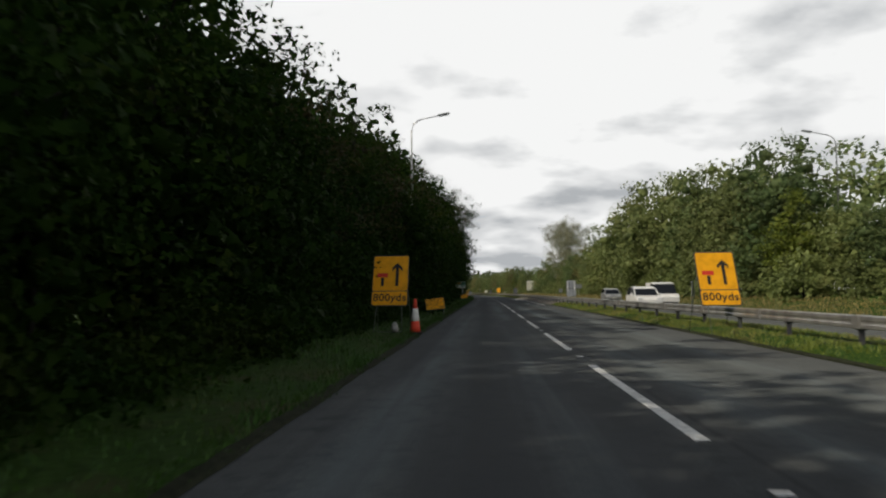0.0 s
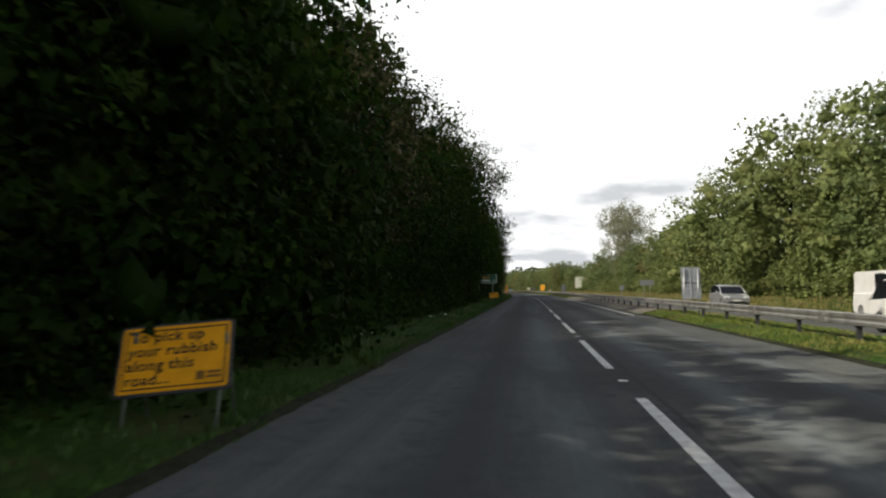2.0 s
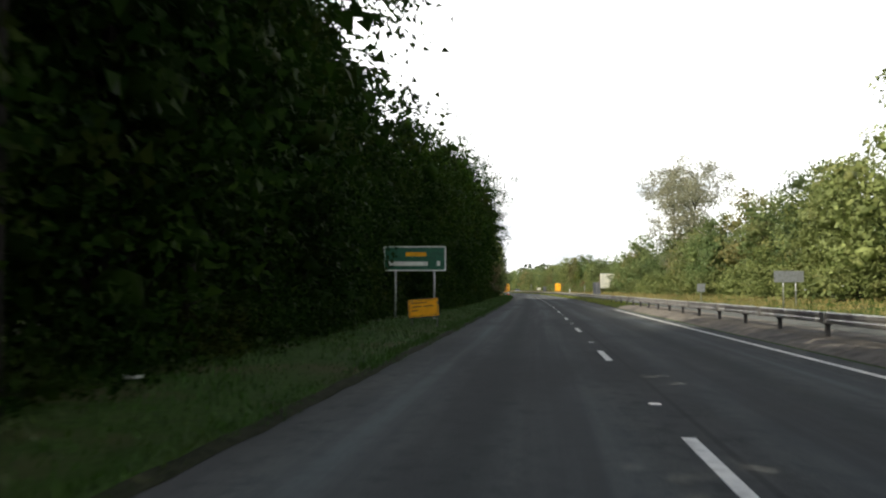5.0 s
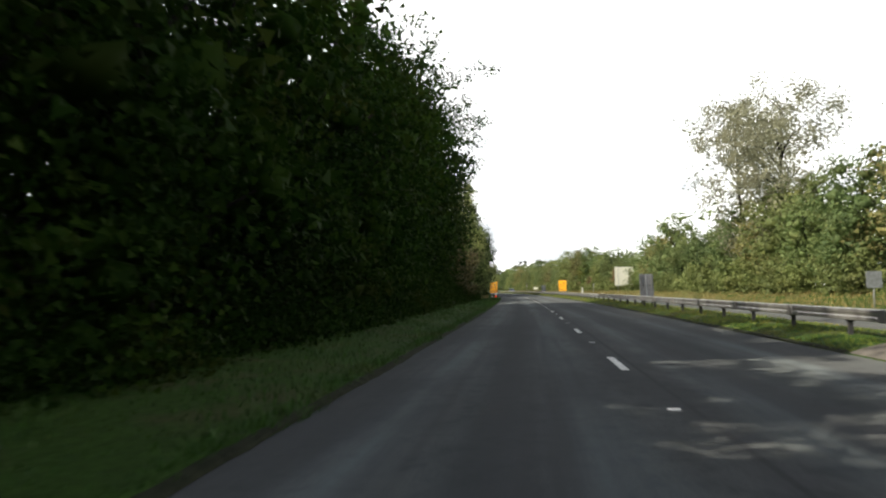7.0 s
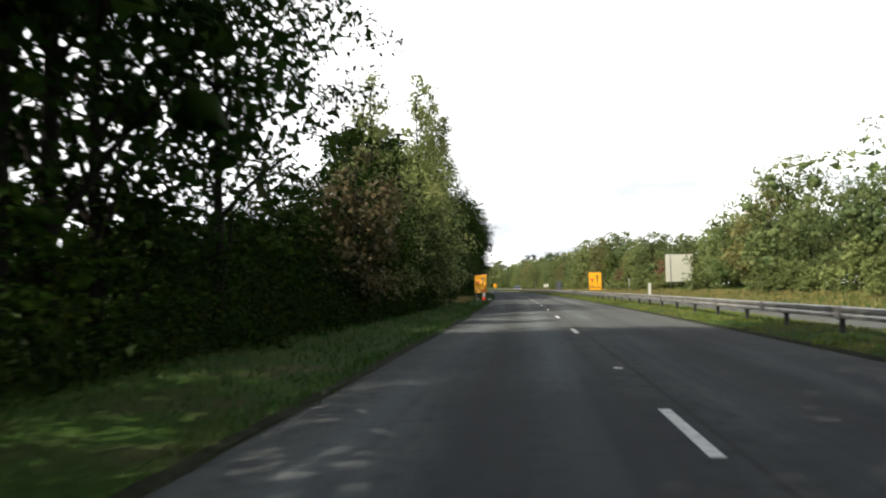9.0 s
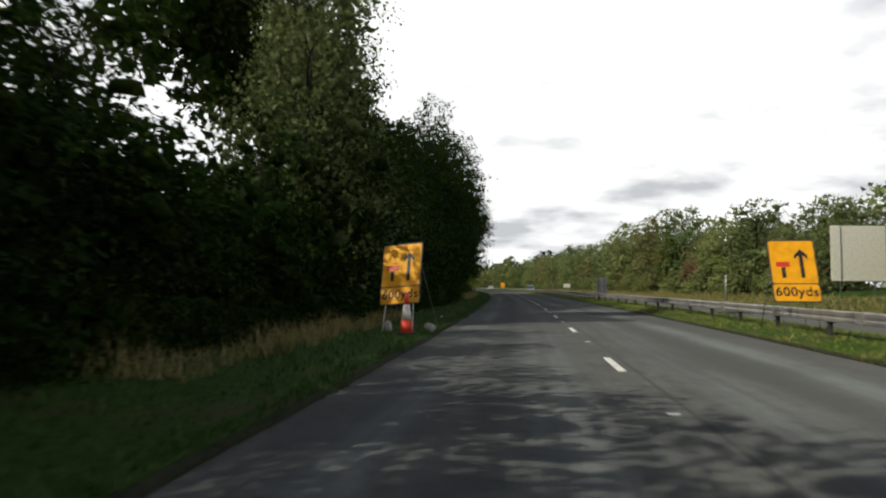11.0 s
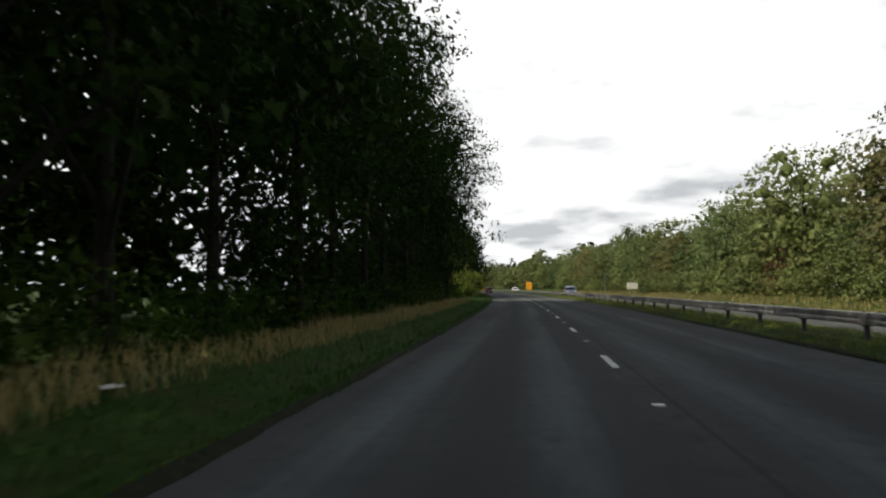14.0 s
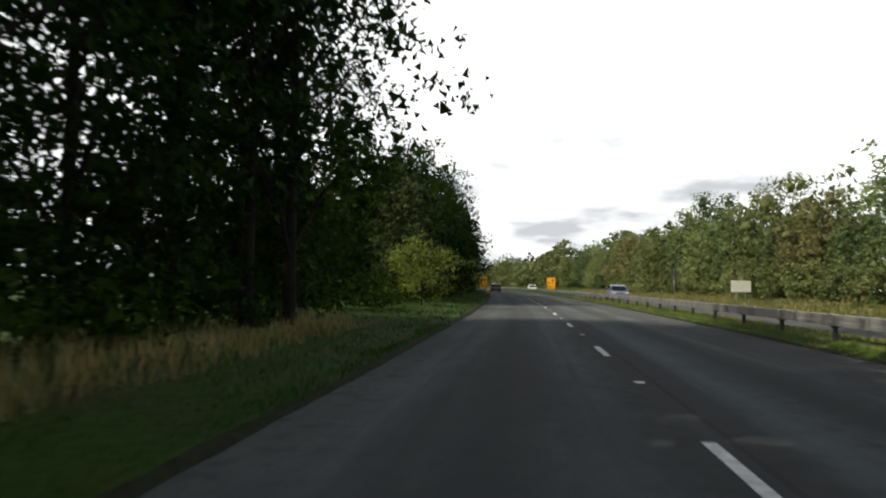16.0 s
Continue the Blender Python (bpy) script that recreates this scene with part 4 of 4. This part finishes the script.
roadworks_sign("400yds", stand(420, -4.6, 0.06), label="far yellow lane closed sign on the verge")
for q, l in ((33.7, -4.4), (235.9, -4.8)):
    sandbag(stand(q, l, 0.07, 20 * l))
sandbag(stand(236.7, -4.0, 0.16, 10) @ Matrix.Rotation(radians(84), 4, "Y"))
cone(stand(33.6, -3.8, 0.05))
cone(stand(235.5, -4.28, 0.07, 15))
cone(stand(419.2, -4.0, 0.06, 15))


def info_board(m, lines, label):
    """A small yellow notice on a low frame; words where they can be read, bars for the rest."""
    top = empty("information_board", m)
    tilt = Matrix.Translation((0, 0, 0.3)) @ Matrix.Rotation(radians(-30), 4, "X") @ Matrix.Rotation(radians(-6), 4, "Y")
    for name, bm, mat, y in (("backing_board", slab(0.99, 0.67, 0.02, 0.03), DARK_STEEL, 0.003), ("sign_face", slab(0.94, 0.62, 0.006, 0.03), YELLOW, -0.004)):
        part(name, bm, mat, top).matrix_basis = tilt @ Matrix.Translation((0, y, 0 if y > 0 else 0.025))
    for x, z, bw, bh in ((-0.44, 0.055, 0.88, 0.012), (-0.44, 0.6, 0.88, 0.012), (-0.44, 0.069, 0.012, 0.529), (0.428, 0.069, 0.012, 0.529)):
        part("border", poly([(0, 0), (bw, 0), (bw, bh), (0, bh)], 0.003), BLACK, top).matrix_basis = tilt @ Matrix.Translation((x, -0.008, z))
    for i, row in enumerate(lines):
        z = 0.5 - 0.135 * i
        if isinstance(row, str):
            lettering(row, 0.1, BLACK, top, tilt @ Matrix.Translation((-0.41, -0.006, z)) @ FACE, side="LEFT")
        else:
            for x, w in row:
                part("text_bar", poly([(0, 0), (w, 0), (w, 0.045), (0, 0.045)], 0.003), FADED, top).matrix_basis = tilt @ Matrix.Translation((x, -0.008, z))
    for x in (-0.4, 0.4):
        bm = bm_new()
        tube(bm, [(x, 0.05, 0.34), (x, -0.06, 0.0)], [0.014, 0.014], 6)
        part("leg", bm, LEG, top)
        bm = bm_new()
        tube(bm, [(x, 0.2, 0.8), (x, 0.5, 0.0)], [0.014, 0.014], 6)
        part("leg", bm, LEG, top)
    return tagged(top, label, "notice board", "yellow notices")


def maker_mark(board):
    """A small dark emblem in the corner of a notice."""
    tilt = board.children[0].matrix_basis
    for x, z, w, h in ((0.2, 0.1, 0.07, 0.08), (0.29, 0.15, 0.12, 0.025), (0.29, 0.11, 0.12, 0.025)):
        part("emblem", poly([(0, 0), (w, 0), (w, h), (0, h)], 0.003), FADED, board).matrix_basis = tilt @ Matrix.Translation((x, -0.014, z))


notice = info_board(stand(49.3, -4.27, 0.06, 6), ("To pick up", "your rubbish", "along this", "road..."), "low yellow notice about picking up rubbish, lettered in black")
maker_mark(notice)
info_board(stand(118, -4.75, 0.06, 4), ([(-0.38, 0.5)], [(-0.36, 0.3), (0.0, 0.3)], [(-0.38, 0.2)]), "low yellow notice with unreadable black lines")


def panel_sign(name, m, w, h, z0, face, posts, label, border=None, bars=(), depth=0.03, rib=None, lean=0.0, category="road sign"):
    """A plate on posts; z0 is the height of its lower edge."""
    top = empty(name, m)
    tilt = Matrix.Translation((0, 0, z0)) @ Matrix.Rotation(radians(-lean), 4, "X")
    part("panel", slab(w, h, depth, min(0.06, w * 0.1)), border or face, top).matrix_basis = tilt
    if border:
        part("face", slab(w - 0.1, h - 0.1, 0.006, 0.04), face, top).matrix_basis = tilt @ Matrix.Translation((0, -0.005, 0.05))
    for x, z, bw, bh, mat in bars:
        part("text_bar", poly([(0, 0), (bw, 0), (bw, bh), (0, bh)], 0.004), mat, top).matrix_basis = tilt @ Matrix.Translation((x, -0.009, z))
    for x in (rib or ()):
        bm = bm_new()
        box(bm, x - 0.03, -0.035, 0.02, x + 0.03, -0.002, h - 0.02, 0.006)
        part("stiffener", bm, GREY_BACK if face == MID_BACK else STEEL, top).matrix_basis = tilt
    if rib and face != CREAM_BACK:
        bm = bm_new()
        box(bm, -w / 2 + 0.02, -0.02, h * 0.48, w / 2 - 0.02, -0.001, h * 0.52, 0.004)
        part("stiffener", bm, DARK_BACK, top).matrix_basis = tilt
    for x in posts:
        bm = bm_new()
        tube(bm, [(x, depth + 0.045, -0.3), (x, depth + 0.045, z0 + h * 0.95)], [0.04, 0.04], 8)
        part("post", bm, DARK_BACK if face == MID_BACK else STEEL, top)
    return tagged(top, label, category)


panel_sign("direction_sign", stand(123, -5.9, 0.05, 3), 2.4, 0.95, 1.88, SIGN_GREEN, (-0.75, 0.75), "green direction sign with white border before dark trees", WHITE,
           [(-0.35, 0.56, 0.8, 0.16, YELLOW), (-1.0, 0.2, 1.5, 0.16, WHITE), (0.85, 0.2, 0.13, 0.18, WHITE)])
panel_sign("temporary_sign", stand(75.3, 5.65, 0.1, 6), 0.82, 1.38, 0.7, GREY_BACK, (-0.3, 0.3), "grey back of a temporary sign behind the barrier", rib=(-0.02,), lean=7)
panel_sign("temporary_sign", stand(176, 5.75, 0.1, 6), 0.82, 1.34, 0.6, MID_BACK, (-0.3, 0.3), "dark grey ribbed back of a temporary sign behind the barrier", rib=(-0.02,), lean=7)
panel_sign("large_sign", stand(263, 18.75, 0.5, 8), 3.4, 3.3, 1.15, CREAM_BACK, (-1.1, 1.0), "large sign seen from its cream coloured back", rib=(-1.1,))
panel_sign("roadside_sign", stand(145, 15.1, 0.1, 5), 1.9, 0.75, 1.65, GREY_BACK, (-0.35, 0.45), "wide grey sign back on two posts")
panel_sign("roadside_sign", stand(168.5, 15.0, 0.1, 5), 0.75, 0.8, 0.95, GREY_BACK, (0.0,), "small pale sign back on a single post")
panel_sign("roadside_sign", stand(72.5, 15.1, 0.1, 60), 0.6, 1.3, 0.6, GREY_BACK, (0.0,), "narrow grey sign turned edge on beside bushes")
panel_sign("temporary_sign", stand(277.5, 5.6, 0.1, 6), 0.84, 1.28, 0.62, MID_BACK, (-0.3, 0.3), "dark grey ribbed back of a temporary sign at the barrier", rib=(-0.02,), lean=7)
panel_sign("roadside_sign", stand(379.5, 15.3, 0.1, 5), 1.5, 0.85, 1.0, CREAM_BACK, (-0.35, 0.35), "cream sign back on two short posts")
panel_sign("roadside_sign", stand(398, 13.9 + 1.0, 0.1, 40), 0.45, 1.2, 2.0, GREY_BACK, (0.0,), "pale narrow sign on a tall post")
panel_sign("roadside_sign", stand(278, 15.6, 0.1, 70), 0.5, 0.6, 1.6, GREY_BACK, (0.0,), "slim sign on a pale post before the bushes")
panel_sign("marker_post", stand(214, 5.55, 0.05), 0.14, 0.75, 0.55, WHITE, (0.0,), "white marker post beside the crash barrier", category="marker post")


# ---- street lamps ----
def street_lamp(m, out):
    top = empty("street_lamp", m)
    bm = bm_new()
    tube(bm, [(0, 0, -0.3), (0, 0, 1.4)], [0.11, 0.11], 10)
    part("base", bm, STEEL, top)
    bm = bm_new()
    tube(bm, [(0, 0, 1.4), (0, 0, 11.3), (out * 0.12, 0, 11.75), (out * 0.5, 0, 12.02)], [0.075, 0.05, 0.045, 0.04], 10)
    part("column", bm, STEEL, top)
    bm = bm_new()
    tube(bm, [(out * 0.5, 0, 12.02), (out * 1.75, 0, 12.28)], [0.035, 0.03], 8)
    part("arm", bm, STEEL, top)
    bm = bm_new()
    box(bm, -0.38, -0.12, -0.05, 0.38, 0.12, 0.07, 0.04)
    head = part("lantern", bm, GREY_BACK, top)
    head.matrix_basis = Matrix.Translation((out * 2.05, 0, 12.34)) @ Matrix.Rotation(radians(-10 * out), 4, "Y")
    bm = bm_new()
    box(bm, -0.3, -0.09, -0.075, 0.3, 0.09, -0.052, 0.01)
    part("lens", bm, LAMP_GLASS, head)
    return tagged(top, "tall galvanised street lamp with a short arm", "street lamp", "street lamps")


street_lamp(stand(57.5, -6.3, 0.1), 1)
street_lamp(stand(66.5, 24.0, 0.5), -1)


# ---- vehicles ----
def loft(bm, prof, slices):
    """A side outline (y, z) drawn across at each (x, shrink)."""
    cy, cz = sum(p[0] for p in prof) / len(prof), sum(p[1] for p in prof) / len(prof)
    rings = [[bm.verts.new((x, cy + (y - cy) * k, cz + (z - cz) * k)) for y, z in prof] for x, k in slices]
    for a, b in zip(rings, rings[1:]):
        for i in range(len(prof)):
            bm.faces.new((a[i - 1], b[i - 1], b[i], a[i]))
    bm.faces.new(rings[0])
    bm.faces.new(rings[-1][::-1])
    bmesh.ops.recalc_face_normals(bm, faces=bm.faces)
    return bm


def wheel(parent, x, y, r):
    bm = bm_new()
    tube(bm, [(x - 0.1, y, r), (x - 0.07, y, r), (x + 0.07, y, r), (x + 0.1, y, r)], [r * 0.9, r, r, r * 0.9], 20)
    ty = part("wheel", bm, RUBBER, parent, "black tyre")
    s = 1 if x > 0 else -1
    bm = bm_new()
    tube(bm, [(x + s * 0.06, y, r), (x + s * 0.108, y, r)], [r * 0.62, r * 0.55], 14)
    part("rim", bm, STEEL, ty)


def vehicle(name, m, body, w, lower, cabin, roof, wheels, r, label, van=False):
    """y is forwards. lower, cabin and roof are side outlines; the cabin is dark glass between pillars and roof."""
    top = empty(name, m)
    bm = loft(bm_new(), lower, [(-w, 0.93), (-w * 0.95, 0.985), (-w * 0.6, 1), (w * 0.6, 1), (w * 0.95, 0.985), (w, 0.93)])
    part("body", bm, body, top)
    k = 0.9 if van else 0.8
    bm = loft(bm_new(), cabin, [(-w * 0.93, 0.92), (-w * k, 1), (w * k, 1), (w * 0.93, 0.92)])
    part("glasshouse", bm, GLASS_DARK, top, "dark tinted glass")
    bm = loft(bm_new(), roof, [(-w * k * 1.01, 0.97), (-w * k * 0.9, 1), (w * k * 0.9, 1), (w * k * 1.01, 0.97)])
    part("roof", bm, body, top)
    if not van:
        for x in (-1, 1):
            for (y0, z0), (y1, z1) in ((cabin[-1], cabin[-2]), ((-0.25, 0.9), (-0.3, 1.44)), (cabin[0], cabin[1])):
                bm = bm_new()
                tube(bm, [(x * w * 0.93, y0, z0), (x * w * 0.83, y1, z1)], [0.045, 0.04], 6)
                part("pillar", bm, body, top)
    for y in wheels:
        for x in (-w + 0.1, w - 0.1):
            wheel(top, x, y, r)
    ys = [p[0] for p in lower]
    for x in (-w * 0.72, w * 0.72):
        bm = bm_new()
        box(bm, x - 0.17, max(ys) - 0.16, 0.6, x + 0.17, max(ys) - 0.015, 0.74, 0.03)
        part("headlight", bm, LAMP_GLASS, top)
        bm = bm_new()
        box(bm, x - 0.13, min(ys) + 0.01, 0.66, x + 0.13, min(ys) + 0.14, 0.86, 0.03)
        part("tail_light", bm, SIGN_RED, top, "red tail light")
        bm = bm_new()
        sx = 1 if x > 0 else -1
        box(bm, sx * w, 0.62, 0.92, sx * (w + 0.17), 0.74, 1.05, 0.03)
        part("mirror", bm, body, top)
    for y, mat in ((max(ys) - 0.02, WHITE), (min(ys) - 0.004, YELLOW)):
        bm = bm_new()
        box(bm, -0.26, y, 0.4, 0.26, y + 0.024, 0.5)
        part("number_plate", bm, mat, top)
    bm = bm_new()
    box(bm, -w * 0.62, max(ys) - 0.06, 0.28, w * 0.62, max(ys) + 0.005, 0.38, 0.02)
    part("grille", bm, BLACK, top)
    return tagged(top, label, "van" if van else "car")


HATCH_LOW = [(-1.9, 0.3), (-1.98, 0.55), (-1.9, 0.88), (-0.9, 0.95), (0.9, 0.93), (1.7, 0.78), (1.95, 0.6), (1.93, 0.32), (1.7, 0.22), (-1.7, 0.22)]
HATCH_CAB = [(-1.85, 0.88), (-1.55, 1.3), (-1.2, 1.44), (-0.2, 1.48), (0.35, 1.38), (1.05, 0.9)]
HATCH_GLS = [(-1.62, 1.3), (-1.55, 1.36), (-1.2, 1.47), (-0.2, 1.51), (0.36, 1.41), (0.42, 1.36), (-0.2, 1.42), (-1.2, 1.39)]
VAN_LOW = [(-2.3, 0.3), (-2.35, 0.6), (-2.3, 1.1), (0.9, 1.12), (1.9, 1.0), (2.25, 0.75), (2.25, 0.35), (2.0, 0.25), (-2.0, 0.25)]
VAN_CAB = [(-0.4, 1.0), (-0.4, 1.9), (0.2, 1.92), (0.75, 1.82), (1.55, 1.05)]
VAN_GLS = [(-2.32, 1.0), (-2.28, 1.9), (-2.15, 2.0), (0.2, 2.01), (0.8, 1.87), (0.75, 1.78), (0.1, 1.84), (-0.25, 1.8), (-0.3, 1.0)]
CAR_WHITE, CAR_SILVER = paint("car_white", (0.8, 0.8, 0.8), 0.25, 0.0, 0.04, 2.0, 0.5), paint("car_silver", (0.5, 0.51, 0.52), 0.28, 0.6, 0.06, 2.0, 0.5)
CAR_BLUE, CAR_DARK = paint("car_blue_grey", (0.2, 0.25, 0.36), 0.28, 0.4, 0.06, 2.0, 0.5), paint("car_dark", (0.03, 0.035, 0.05), 0.28, 0.2, 0.06, 2.0, 0.5)
for name, s, lat, turn, paint_, lab in (("car", 63.5, 9.2, 180, CAR_WHITE, "white hatchback coming along the opposite carriageway"), ("car", 95, 12.4, 180, CAR_SILVER, "silver hatchback on the opposite carriageway"),
                                        ("car", 398, 9.2, 180, CAR_BLUE, "blue grey car beyond the crash barrier"), ("car", 455, -1.9, 0, CAR_DARK, "dark car driving on ahead in the lane"),
                                        ("car", 498, 9.2, 180, CAR_WHITE, "distant white car on the opposite carriageway")):
    vehicle(name, stand(s, lat, 0.02, turn), paint_, 0.86, HATCH_LOW, HATCH_CAB, HATCH_GLS, (-1.22, 1.25), 0.31, lab)
vehicle("van", stand(72, 12.5, 0.02, 180, 0.94), CAR_WHITE, 0.95, VAN_LOW, VAN_CAB, VAN_GLS, (-1.5, 1.45), 0.33, "white panel van on the opposite carriageway", True)


# ---- litter on the verge ----
def litter(m, seed, size):
    rng = np.random.default_rng(seed)
    n = 5
    v = [(x * size + rng.normal() * 0.02, y * size * 0.7 + rng.normal() * 0.02, 0.02 + abs(rng.normal()) * size * 0.1) for x in np.linspace(-0.5, 0.5, n) for y in np.linspace(-0.5, 0.5, n)]
    f = [(i * n + j, i * n + j + 1, (i + 1) * n + j + 1, (i + 1) * n + j) for i in range(n - 1) for j in range(n - 1)]
    ob = raw("litter", v, f, WHITE)
    ob.modifiers.new("thick", "SOLIDIFY").thickness = 0.004
    ob.matrix_basis = m
    return tagged(ob, "crumpled white paper thrown into the verge grass", "litter", "litter")


for i, (q, l, size) in enumerate(((42.8, -5.95, 0.32), (76.6, -5.5, 0.2), (74.8, -4.9, 0.12), (72.4, -5.2, 0.14), (61.4, -5.2, 0.12), (60.9, -5.35, 0.1), (88.3, -5.05, 0.12), (89.9, -4.9, 0.12), (104, -6.1, 0.25), (244.0, -4.33, 0.07), (287.9, -5.9, 0.25))):
    litter(stand(q, l, 0.12, 40 * i), 50 + i, size)
